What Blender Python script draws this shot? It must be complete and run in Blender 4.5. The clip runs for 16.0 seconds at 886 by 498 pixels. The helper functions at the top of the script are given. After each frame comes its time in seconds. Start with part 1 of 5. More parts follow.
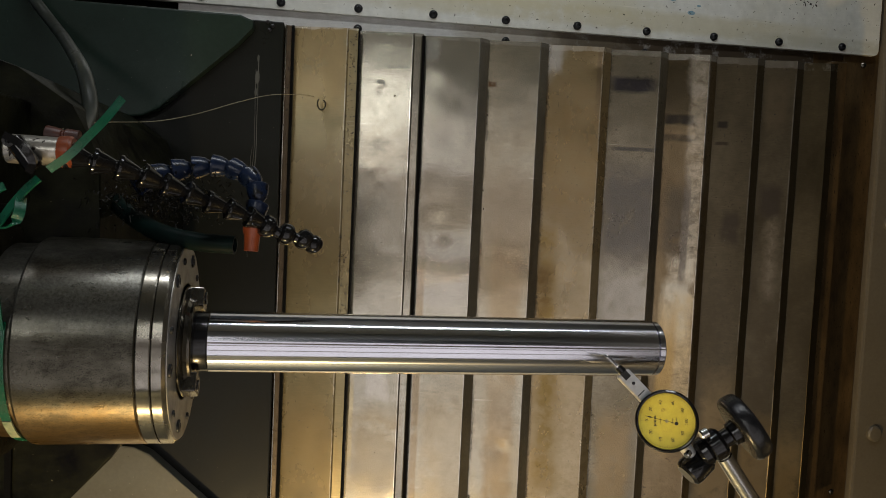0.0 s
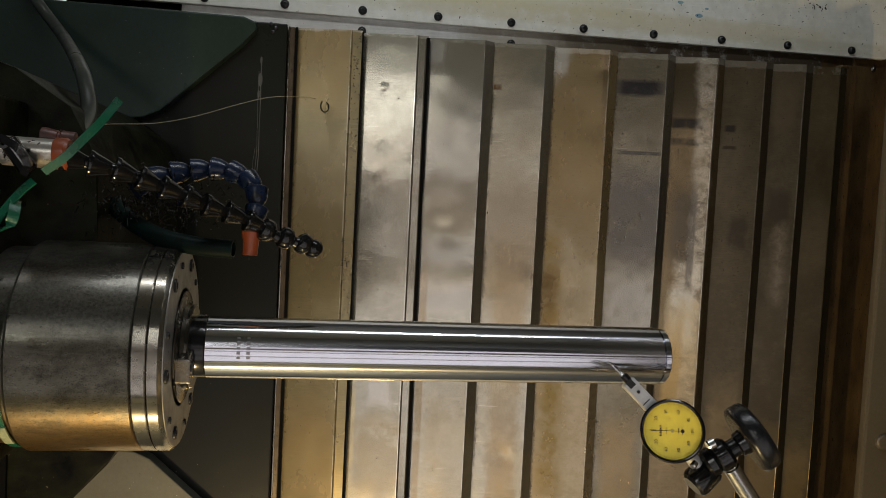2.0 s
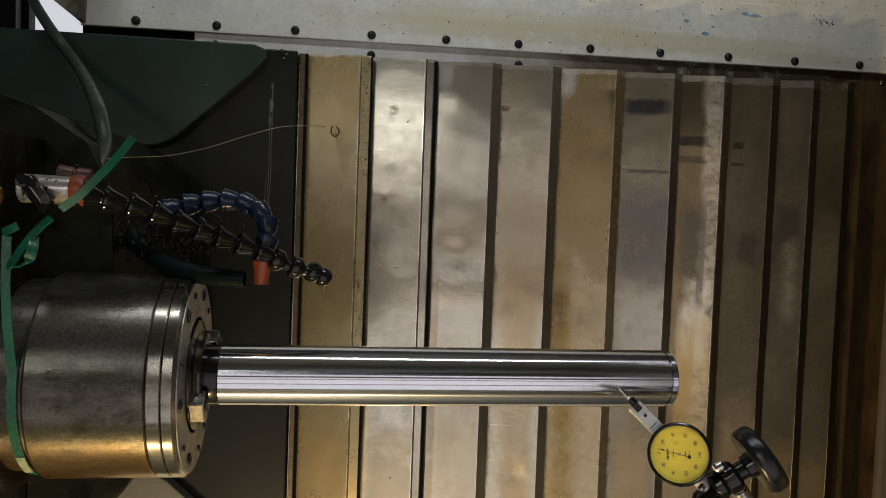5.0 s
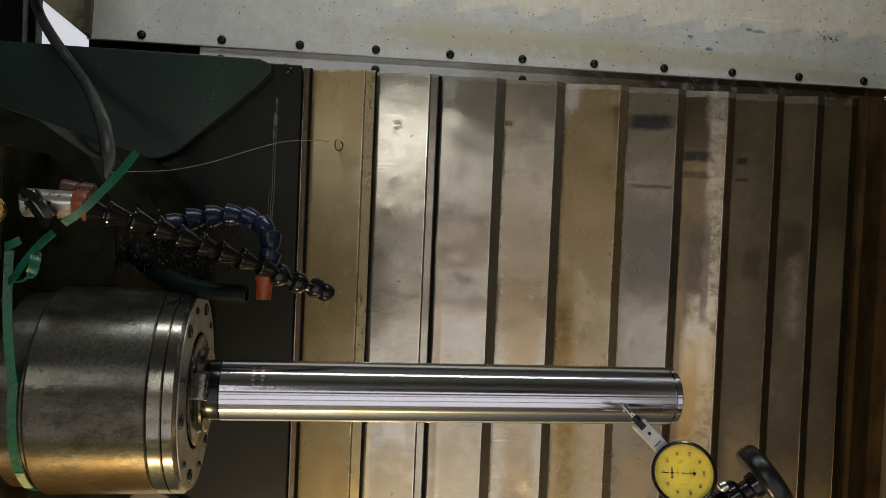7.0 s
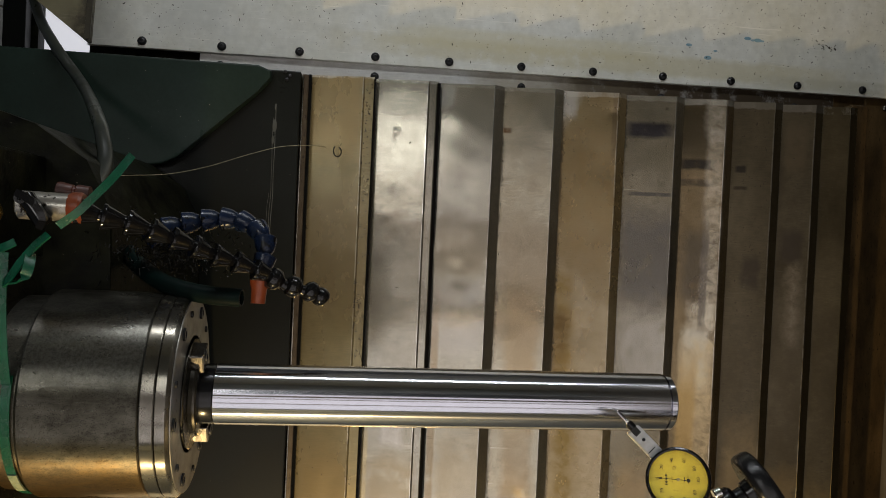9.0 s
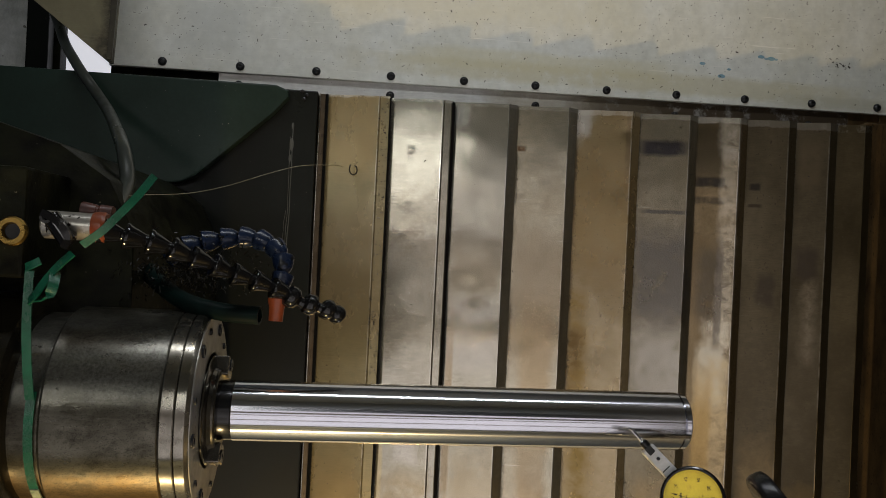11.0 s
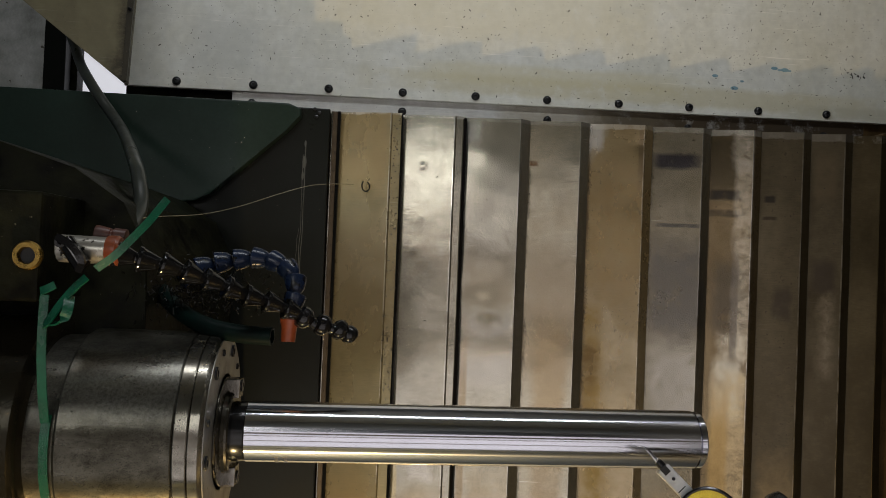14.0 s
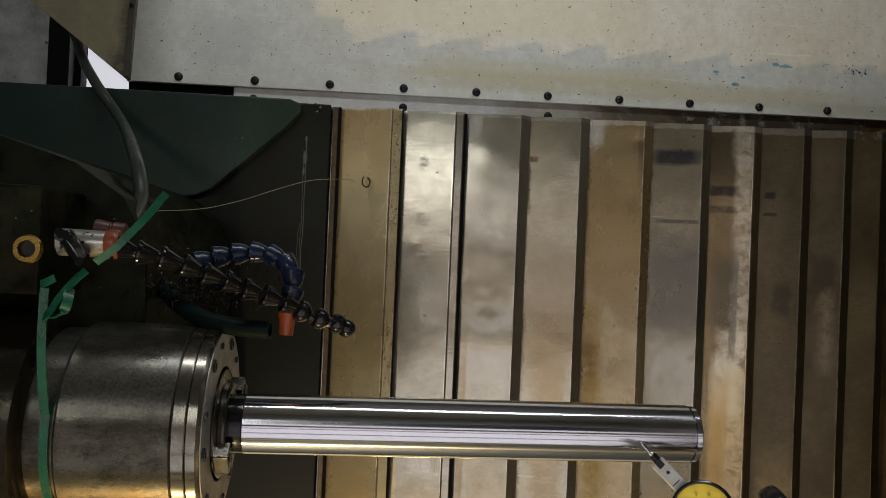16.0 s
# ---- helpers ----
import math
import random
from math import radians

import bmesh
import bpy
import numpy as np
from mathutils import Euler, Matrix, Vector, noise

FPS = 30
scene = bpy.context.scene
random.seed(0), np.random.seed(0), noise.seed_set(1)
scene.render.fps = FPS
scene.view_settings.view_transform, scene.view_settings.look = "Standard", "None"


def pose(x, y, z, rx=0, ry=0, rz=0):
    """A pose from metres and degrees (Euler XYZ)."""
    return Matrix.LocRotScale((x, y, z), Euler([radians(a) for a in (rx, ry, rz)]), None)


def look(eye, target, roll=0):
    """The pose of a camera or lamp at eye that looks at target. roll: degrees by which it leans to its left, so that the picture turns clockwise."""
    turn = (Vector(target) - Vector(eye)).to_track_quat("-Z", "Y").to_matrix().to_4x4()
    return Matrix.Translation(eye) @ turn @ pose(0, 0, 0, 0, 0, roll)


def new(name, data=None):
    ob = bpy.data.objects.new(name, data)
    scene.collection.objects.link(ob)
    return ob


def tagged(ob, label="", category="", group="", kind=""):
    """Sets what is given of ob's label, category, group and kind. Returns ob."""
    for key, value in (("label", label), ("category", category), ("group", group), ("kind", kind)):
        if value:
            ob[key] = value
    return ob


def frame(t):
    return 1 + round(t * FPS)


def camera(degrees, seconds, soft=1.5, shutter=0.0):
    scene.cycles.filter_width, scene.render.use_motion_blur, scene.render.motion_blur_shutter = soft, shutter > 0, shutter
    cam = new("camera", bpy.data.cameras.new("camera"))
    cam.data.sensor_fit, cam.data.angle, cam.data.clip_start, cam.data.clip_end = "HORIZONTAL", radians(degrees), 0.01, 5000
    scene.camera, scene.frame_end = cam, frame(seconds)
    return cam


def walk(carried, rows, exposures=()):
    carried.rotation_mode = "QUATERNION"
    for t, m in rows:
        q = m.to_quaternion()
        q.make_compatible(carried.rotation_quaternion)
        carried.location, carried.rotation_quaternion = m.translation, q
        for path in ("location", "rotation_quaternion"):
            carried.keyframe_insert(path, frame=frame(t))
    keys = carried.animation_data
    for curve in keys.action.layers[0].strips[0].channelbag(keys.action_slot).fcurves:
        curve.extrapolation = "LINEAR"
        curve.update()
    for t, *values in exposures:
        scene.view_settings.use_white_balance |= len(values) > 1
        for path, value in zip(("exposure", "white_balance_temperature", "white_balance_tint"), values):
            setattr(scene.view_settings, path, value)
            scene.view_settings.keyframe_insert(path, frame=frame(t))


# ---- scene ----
cam = camera(60.4, 16.0, soft=0.8)
PATH = [
    (0, (0.097, -0.514, 1.446), (-0.02, 1.455, 1.116), -87.9),
    (0.5, (0.095, -0.514, 1.444), (-0.024, 1.456, 1.117), -87.8),
    (1, (0.092, -0.515, 1.443), (-0.023, 1.456, 1.124), -87.7),
    (1.5, (0.092, -0.511, 1.444), (-0.018, 1.46, 1.127), -87.6),
    (2, (0.098, -0.506, 1.442), (-0.012, 1.466, 1.128), -87.6),
    (2.5, (0.098, -0.509, 1.442), (-0.008, 1.465, 1.134), -87.6),
    (3, (0.099, -0.511, 1.441), (0.004, 1.463, 1.139), -87.5),
    (3.5, (0.102, -0.512, 1.438), (0.013, 1.464, 1.142), -87.6),
    (4, (0.103, -0.513, 1.437), (0.019, 1.466, 1.155), -87.9),
    (4.2, (0.109, -0.514, 1.44), (0.024, 1.465, 1.164), -88.1),
    (6.5, (0.109, -0.515, 1.434), (0.042, 1.466, 1.164), -88.0),
    (7, (0.111, -0.513, 1.438), (0.062, 1.469, 1.174), -87.8),
    (7.5, (0.107, -0.516, 1.437), (0.069, 1.466, 1.179), -87.6),
    (8, (0.108, -0.514, 1.436), (0.076, 1.469, 1.174), -87.6),
    (10.5, (0.109, -0.517, 1.43), (0.107, 1.469, 1.199), -87.2),
    (11, (0.111, -0.52, 1.435), (0.123, 1.468, 1.215), -87.2),
    (11.5, (0.112, -0.52, 1.433), (0.132, 1.469, 1.224), -87.1),
    (12, (0.113, -0.52, 1.433), (0.138, 1.47, 1.233), -87.2),
    (12.5, (0.117, -0.521, 1.432), (0.143, 1.469, 1.237), -87.3),
    (13, (0.117, -0.521, 1.432), (0.149, 1.47, 1.242), -87.4),
    (13.5, (0.119, -0.523, 1.432), (0.158, 1.469, 1.249), -87.5),
    (14, (0.117, -0.52, 1.433), (0.155, 1.472, 1.253), -87.6),
    (14.5, (0.118, -0.522, 1.432), (0.148, 1.47, 1.256), -87.7),
    (15, (0.118, -0.523, 1.431), (0.14, 1.469, 1.254), -87.7),
    (15.5, (0.116, -0.523, 1.43), (0.136, 1.469, 1.254), -87.6),
    (16, (0.116, -0.524, 1.428), (0.144, 1.468, 1.26), -87.5),
]
walk(cam, [(t, look(eye, target, roll)) for t, eye, target, roll in PATH])

# ---------------------------------------------------------------- world and lights
world = bpy.data.worlds.new("workshop_air")
scene.world = world
world.use_nodes = True
WN = world.node_tree.nodes
WN["Background"].inputs[0].default_value = (0.80, 0.90, 1.0, 1)
WN["Background"].inputs[1].default_value = 0.06


def area_lamp(name, eye, target, sx, sy, watts, colour):
    data = bpy.data.lights.new(name, "AREA")
    data.shape, data.size, data.size_y, data.energy, data.color = "RECTANGLE", sx, sy, watts, colour
    ob = new(name, data)
    ob.matrix_world = look(eye, target)
    return ob


# the machine's warm work lamp beside the spindle, a cool tube on the other side, shop light from the open door
lamp = bpy.data.lights.new("work_lamp", "POINT")
lamp.energy, lamp.color, lamp.shadow_soft_size = 17.0, (1.0, 0.72, 0.34), 0.016
new("work_lamp", lamp).location = (-0.65, -0.270, 1.530)
area_lamp("tube_lamp", (0.88, -0.16, 1.34), (0.1, 0.15, 1.28), 0.034, 0.90, 3.3, (0.92, 0.96, 1.0))
area_lamp("door_light", (-0.44, -1.6, 1.20), (-0.1, 0.2, 1.25), 1.75, 2.1, 11.2, (0.99, 0.935, 0.95))
# unseen fill light, added to brighten one end of the cover plates
area_lamp("shop_fill", (0.64, -1.5, 2.08), (0.1, 0.3, 1.3), 0.56, 0.44, 3.2, (0.97, 0.97, 0.94))


# ---------------------------------------------------------------- materials
def material(name):
    m = bpy.data.materials.new(name)
    m.use_nodes = True
    return m, m.node_tree.nodes, m.node_tree.links, m.node_tree.nodes["Principled BSDF"]


def node(nodes, kind, **values):
    n = nodes.new(kind)
    for key, value in values.items():
        n.inputs[key].default_value = value
    return n


def ramp(nodes, links, source, stops):
    r = nodes.new("ShaderNodeValToRGB")
    els = r.color_ramp.elements
    while len(els) < len(stops):
        els.new(0.5)
    for e, (at, c) in zip(els, stops):
        e.position, e.color = at, (*c, 1) if len(c) == 3 else c
    links.new(source, r.inputs[0])
    return r.outputs[0]


def grey(v):
    return (v, v, v)


def blend(nodes, links, factor, a, b, mode="MIX"):
    n = nodes.new("ShaderNodeMix")
    n.data_type, n.blend_type = "RGBA", mode
    for sock, value in ((n.inputs[0], factor), (n.inputs[6], a), (n.inputs[7], b)):
        if isinstance(value, (int, float)):
            sock.default_value = value
        elif isinstance(value, tuple):
            sock.default_value = (*value, 1)
        else:
            links.new(value, sock)
    return n.outputs[2]


def coords(nodes, links, scale=(1, 1, 1), offset=(0, 0, 0)):
    tc = nodes.new("ShaderNodeTexCoord")
    mp = node(nodes, "ShaderNodeMapping", Scale=scale, Location=offset)
    links.new(tc.outputs["Object"], mp.inputs[0])
    return mp.outputs[0]


def noise_of(nodes, links, vec, scale, detail=6, rough=0.6):
    n = node(nodes, "ShaderNodeTexNoise", Scale=scale, Detail=detail, Roughness=rough)
    links.new(vec, n.inputs["Vector"])
    return n.outputs[0]


def relief(nodes, links, bsdf, height, strength, distance):
    b = node(nodes, "ShaderNodeBump", Strength=strength, Distance=distance)
    links.new(height, b.inputs["Height"])
    links.new(b.outputs[0], bsdf.inputs["Normal"])


def surface(name, base, dirt, metal, rough, scale=18.0, amount=0.5, speck=None, bump=0.15, stretch=(1, 1, 1), rough_var=0.12, fine=260.0, sheen=0.5):
    """Base colour with cloudy dirt at two sizes, optional specks, varied gloss and fine relief."""
    m, N, L, B = material(name)
    v = coords(N, L, stretch)
    big = noise_of(N, L, v, scale, 7)
    small = noise_of(N, L, v, fine, 4)
    mask = ramp(N, L, big, [(0.35, grey(0)), (0.75, grey(amount))])
    col = blend(N, L, mask, base, dirt)
    col = blend(N, L, 0.35, col, ramp(N, L, small, [(0.3, grey(0.55)), (0.7, grey(1.0))]), "MULTIPLY")
    if speck:
        sp = noise_of(N, L, v, speck[1], 2, 0.5)
        col = blend(N, L, ramp(N, L, sp, [(speck[2], grey(0)), (speck[2] + 0.03, grey(1))]), col, speck[0])
    L.new(col, B.inputs["Base Color"])
    B.inputs["Metallic"].default_value = metal
    B.inputs["Specular IOR Level"].default_value = sheen
    r = ramp(N, L, big, [(0.25, grey(max(rough - rough_var, 0.03))), (0.8, grey(min(rough + rough_var, 1)))])
    L.new(r, B.inputs["Roughness"])
    relief(N, L, B, small, bump, 0.0006)
    return m


def window(N, L, value, low, high, soft):
    """1 between low and high of a coordinate, fading over soft."""
    a = node(N, "ShaderNodeMapRange")
    for n, v in ((1, low - soft), (2, low + soft), (3, 0.0), (4, 1.0)):
        a.inputs[n].default_value = v
    L.new(value, a.inputs[0])
    b = node(N, "ShaderNodeMapRange")
    for n, v in ((1, high - soft), (2, high + soft), (3, 1.0), (4, 0.0)):
        b.inputs[n].default_value = v
    L.new(value, b.inputs[0])
    mul = N.new("ShaderNodeMath")
    mul.operation = "MULTIPLY"
    L.new(a.outputs[0], mul.inputs[0])
    L.new(b.outputs[0], mul.inputs[1])
    return mul.outputs[0]


def times(N, L, a, b):
    mul = N.new("ShaderNodeMath")
    mul.operation, mul.use_clamp = "MULTIPLY", True
    for s, v in ((mul.inputs[0], a), (mul.inputs[1], b)):
        if isinstance(v, (int, float)):
            s.default_value = v
        else:
            L.new(v, s)
    return mul.outputs[0]


def shift(N, L, value, wobble, size):
    """A coordinate pushed to and fro by a noise, for uneven outlines."""
    a = N.new("ShaderNodeMath")
    a.operation = "MULTIPLY_ADD"
    L.new(wobble, a.inputs[0])
    a.inputs[1].default_value = size * 1.2
    b = N.new("ShaderNodeMath")
    b.operation = "SUBTRACT"
    L.new(value, b.inputs[0])
    b.inputs[1].default_value = size * 0.6
    L.new(b.outputs[0], a.inputs[2])
    return a.outputs[0]


def slat_steel(name, tint, stain, stain_amount, rough, marks=(), metal=0.45, spot=(420.0, 0.70, 0.7), pitted=False, span=None, brushed=0.45):
    """Rolled cover steel: lengthwise brushing, cloudy oxide, stains, and marks (x, z, half x, half z, colour,
    strength), some of them painted shade and reflections.
    """
    m, N, L, B = material(name)
    v = coords(N, L)
    tc = N.new("ShaderNodeTexCoord")
    sep = N.new("ShaderNodeSeparateXYZ")
    L.new(tc.outputs["Object"], sep.inputs[0])
    cloud = noise_of(N, L, coords(N, L, (1, 1, 1.6)), 9.0, 8, 0.62)
    grain = noise_of(N, L, coords(N, L, (160, 60, 6)), 6.0, 8, 0.72)
    spots = noise_of(N, L, v, spot[0], 3, 0.55)
    col = blend(N, L, ramp(N, L, cloud, [(0.38, grey(0)), (0.72, grey(stain_amount))]), tint, stain)
    col = blend(N, L, brushed, col, ramp(N, L, grain, [(0.3, grey(0.5)), (0.7, grey(1.05))]), "MULTIPLY")
    mottle = noise_of(N, L, coords(N, L, (1, 1, 1)), 75.0, 6, 0.7)
    col = blend(N, L, 0.45, col, ramp(N, L, mottle, [(0.3, grey(0.62)), (0.65, grey(1.0))]), "MULTIPLY")
    spots = times(N, L, spots, ramp(N, L, mottle, [(0.30, grey(0.80)), (0.62, grey(1.06))]))
    col = blend(N, L, ramp(N, L, spots, [(spot[1], grey(0)), (spot[1] + 0.05, grey(spot[2]))]), col, (0.06, 0.045, 0.03))
    scratch = noise_of(N, L, coords(N, L, (520, 20, 14)), 1.0, 2)
    col = blend(N, L, ramp(N, L, scratch, [(0.67, grey(0)), (0.74, grey(0.5 * min(1.0, (tint[1] / 0.5) ** 2)))]), col, (0.80, 0.77, 0.70))
    ragged = noise_of(N, L, coords(N, L, (1, 1, 1)), 34.0, 8, 0.7)
    crust = ramp(N, L, noise_of(N, L, coords(N, L, (1, 1, 0.7), (1.3, 0, 2.9)), 130.0, 8, 0.75), [(0.36, grey(0.30)), (0.56, grey(1.0))])
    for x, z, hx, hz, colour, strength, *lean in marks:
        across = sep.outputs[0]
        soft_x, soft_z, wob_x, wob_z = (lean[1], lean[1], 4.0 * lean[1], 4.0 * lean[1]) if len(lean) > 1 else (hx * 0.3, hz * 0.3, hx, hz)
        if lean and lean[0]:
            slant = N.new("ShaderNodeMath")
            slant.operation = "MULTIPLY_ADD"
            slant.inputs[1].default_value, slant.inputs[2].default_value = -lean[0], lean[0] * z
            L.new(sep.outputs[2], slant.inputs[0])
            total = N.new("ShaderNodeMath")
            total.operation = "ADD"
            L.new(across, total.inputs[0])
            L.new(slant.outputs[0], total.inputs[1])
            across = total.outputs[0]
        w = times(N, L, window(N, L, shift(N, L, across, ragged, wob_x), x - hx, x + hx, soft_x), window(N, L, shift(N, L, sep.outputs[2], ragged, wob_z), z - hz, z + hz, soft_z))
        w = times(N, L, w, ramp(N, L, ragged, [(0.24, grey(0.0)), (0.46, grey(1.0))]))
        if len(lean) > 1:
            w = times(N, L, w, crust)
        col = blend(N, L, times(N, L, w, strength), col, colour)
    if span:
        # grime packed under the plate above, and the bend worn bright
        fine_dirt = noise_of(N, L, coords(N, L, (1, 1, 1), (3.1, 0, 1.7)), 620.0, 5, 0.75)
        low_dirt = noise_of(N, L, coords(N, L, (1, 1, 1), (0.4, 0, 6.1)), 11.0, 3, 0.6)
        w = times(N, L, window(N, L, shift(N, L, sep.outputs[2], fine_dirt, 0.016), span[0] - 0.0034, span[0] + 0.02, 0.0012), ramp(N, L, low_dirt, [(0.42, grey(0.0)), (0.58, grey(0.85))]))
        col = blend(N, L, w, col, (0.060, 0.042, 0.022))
        worn = noise_of(N, L, coords(N, L, (30, 1, 1), (0.4, 0, 2.3)), 1.0, 4, 0.7)
        w = times(N, L, window(N, L, sep.outputs[2], span[1] - 0.0005, span[1] + 0.0006, 0.0004), ramp(N, L, worn, [(0.40, grey(0.0)), (0.55, grey(span[2]))]))
        col = blend(N, L, w, col, (0.86, 0.84, 0.79))
        frayed = noise_of(N, L, coords(N, L, (40, 1, 60), (1.9, 0, 0.6)), 1.0, 4, 0.7)
        w = times(N, L, window(N, L, shift(N, L, sep.outputs[0], frayed, 0.006), 0.2832, 0.30, 0.0006), ramp(N, L, frayed, [(0.36, grey(0.15)), (0.52, grey(span[2]))]))
        col = blend(N, L, w, col, (0.80, 0.78, 0.72))
    L.new(col, B.inputs["Base Color"])
    B.inputs["Metallic"].default_value = metal
    L.new(ramp(N, L, cloud, [(0.3, grey(rough * 0.78)), (0.75, grey(rough * 1.45))]), B.inputs["Roughness"])
    relief(N, L, B, spots if pitted else grain, 0.35 if pitted else 0.12, 0.0005 if pitted else 0.0003)
    return m


def plain(name, colour, metal, rough, bump=0.08, fine=300.0):
    return surface(name, colour, tuple(c * 0.55 for c in colour), metal, rough, 26.0, 0.6, None, bump, fine=fine)


OXIDE = (0.30, 0.19, 0.075)
RUST = (0.16, 0.075, 0.025)
M_PANEL = slat_steel("grey_white_paint", (0.69, 0.692, 0.640), (0.55, 0.53, 0.42), 0.7, 0.40, [
    (0.342, 1.10, 0.012, 0.30, (0.46, 0.41, 0.24), 0.55), (0.355, 1.22, 0.012, 0.16, (0.52, 0.47, 0.29), 0.5), (0.44, 1.32, 0.04, 0.20, (0.62, 0.58, 0.44), 0.5),
    (0.332, 0.80, 0.008, 0.10, (0.42, 0.40, 0.30), 0.6), (0.37, 1.62, 0.03, 0.04, (0.45, 0.46, 0.42), 0.5)], 0.0, (300.0, 0.70, 0.8), brushed=0.10)
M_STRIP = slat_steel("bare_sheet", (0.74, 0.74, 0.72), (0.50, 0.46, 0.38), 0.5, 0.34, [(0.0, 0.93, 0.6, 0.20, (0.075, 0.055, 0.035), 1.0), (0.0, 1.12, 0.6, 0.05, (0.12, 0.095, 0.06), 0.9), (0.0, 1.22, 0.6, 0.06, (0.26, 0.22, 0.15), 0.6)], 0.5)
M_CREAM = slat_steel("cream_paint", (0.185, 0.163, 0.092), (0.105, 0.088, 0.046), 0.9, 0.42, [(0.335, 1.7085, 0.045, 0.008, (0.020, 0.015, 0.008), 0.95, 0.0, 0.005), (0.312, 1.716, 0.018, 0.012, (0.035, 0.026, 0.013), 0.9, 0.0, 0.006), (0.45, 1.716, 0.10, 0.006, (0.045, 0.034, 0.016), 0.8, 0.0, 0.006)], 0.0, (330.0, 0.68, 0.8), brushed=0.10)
M_GRIME = surface("brown_grime", (0.040, 0.033, 0.018), (0.012, 0.009, 0.005), 0.0, 0.42, 60.0, 0.9, ((0.10, 0.085, 0.05), 300.0, 0.70), 0.3)
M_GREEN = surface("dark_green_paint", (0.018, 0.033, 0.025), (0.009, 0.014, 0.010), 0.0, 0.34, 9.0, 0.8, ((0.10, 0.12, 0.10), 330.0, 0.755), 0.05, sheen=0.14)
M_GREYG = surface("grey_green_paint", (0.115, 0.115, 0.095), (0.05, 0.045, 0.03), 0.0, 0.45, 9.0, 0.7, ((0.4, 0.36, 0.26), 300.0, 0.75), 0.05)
M_DARK = surface("oily_dark_paint", (0.0085, 0.0098, 0.0075), (0.0042, 0.0044, 0.0034), 0.0, 0.36, 11.0, 0.8, ((0.11, 0.10, 0.075), 360.0, 0.765), 0.06, sheen=0.15)
# the casting's pale specks are small glints put into its colour
M_CAST = surface("oily_casting", (0.0030, 0.0028, 0.0022), (0.026, 0.027, 0.013), 0.0, 0.40, 48.0, 0.7, ((0.13, 0.115, 0.07), 420.0, 0.735), 0.9, (1, 0.8, 0.8), fine=150.0, sheen=0.05)
M_HOUSING, N, L, B = material("worn_spindle_steel")


def turned(N, L, B, amount):
    """Fine turning marks round the upright axis, which draw highlights out along it."""
    tangent = N.new("ShaderNodeTangent")
    tangent.direction_type, tangent.axis = "RADIAL", "Z"
    L.new(tangent.outputs[0], B.inputs["Tangent"])
    B.inputs["Anisotropic"].default_value = amount
    B.inputs["Anisotropic Rotation"].default_value = 0.25


turned(N, L, B, 0.75)
_hc = coords(N, L)
_sep = N.new("ShaderNodeSeparateXYZ")
L.new(_hc, _sep.inputs[0])
_big = noise_of(N, L, _hc, 17.0, 9, 0.66)
_mid = noise_of(N, L, coords(N, L, (1, 1, 0.55)), 62.0, 8, 0.74)
_pit = noise_of(N, L, _hc, 1500.0, 2, 0.5)
_streak = noise_of(N, L, coords(N, L, (210, 210, 16)), 1.0, 5, 0.7)
_col = blend(N, L, ramp(N, L, _big, [(0.40, grey(0)), (0.62, grey(1))]), (0.135, 0.128, 0.102), (0.050, 0.046, 0.033))
_col = blend(N, L, ramp(N, L, _mid, [(0.48, grey(0)), (0.62, grey(0.75))]), _col, (0.030, 0.027, 0.020))
_col = blend(N, L, ramp(N, L, _streak, [(0.58, grey(0)), (0.76, grey(0.35))]), _col, (0.24, 0.23, 0.20))
# brown oil film, with the warm lamp's gold glow painted in
_film_glow = times(N, L, window(N, L, shift(N, L, _sep.outputs[0], _mid, 0.03), -0.20, -0.036, 0.012), ramp(N, L, _mid, [(0.30, grey(0.95)), (0.66, grey(0.45))]))
_col = blend(N, L, _film_glow, _col, (0.29, 0.165, 0.042))
_dots = times(N, L, _pit, ramp(N, L, _mid, [(0.30, grey(0.84)), (0.60, grey(1.10))]))
_col = blend(N, L, ramp(N, L, _dots, [(0.57, grey(0)), (0.64, grey(0.50))]), _col, (0.008, 0.007, 0.005))
# painted highlight: the cool tube's bright stripe put into the colour
_highlight = times(N, L, window(N, L, shift(N, L, _sep.outputs[0], _mid, 0.02), 0.022, 0.058, 0.008), ramp(N, L, noise_of(N, L, _hc, 520.0, 7, 0.8), [(0.36, grey(0.12)), (0.66, grey(0.62))]))
_col = blend(N, L, _highlight, _col, (0.38, 0.37, 0.33))
L.new(_col, B.inputs["Base Color"])
B.inputs["Metallic"].default_value = 0.85
L.new(ramp(N, L, _mid, [(0.35, grey(0.24)), (0.65, grey(0.42))]), B.inputs["Roughness"])
relief(N, L, B, noise_of(N, L, _hc, 420.0, 4, 0.65), 0.22, 0.0005)
# sleeve: oily steel, its colour darkened further for the valve block's shade
M_SLEEVE = surface("shaded_oily_steel", (0.050, 0.042, 0.026), (0.010, 0.009, 0.006), 0.7, 0.24, 34.0, 1.0, ((0.10, 0.07, 0.03), 300.0, 0.70), 0.3, (1, 1, 0.6))
M_RING = surface("turned_ring_steel", (0.33, 0.31, 0.265), (0.13, 0.11, 0.08), 0.95, 0.26, 30.0, 0.6, ((0.06, 0.05, 0.04), 380.0, 0.72), 0.08)
turned(M_RING.node_tree.nodes, M_RING.node_tree.links, M_RING.node_tree.nodes["Principled BSDF"], 0.9)
M_FACE = surface("flange_steel", (0.29, 0.28, 0.255), (0.12, 0.105, 0.08), 0.7, 0.38, 40.0, 0.7, ((0.05, 0.04, 0.03), 260.0, 0.70), 0.1)
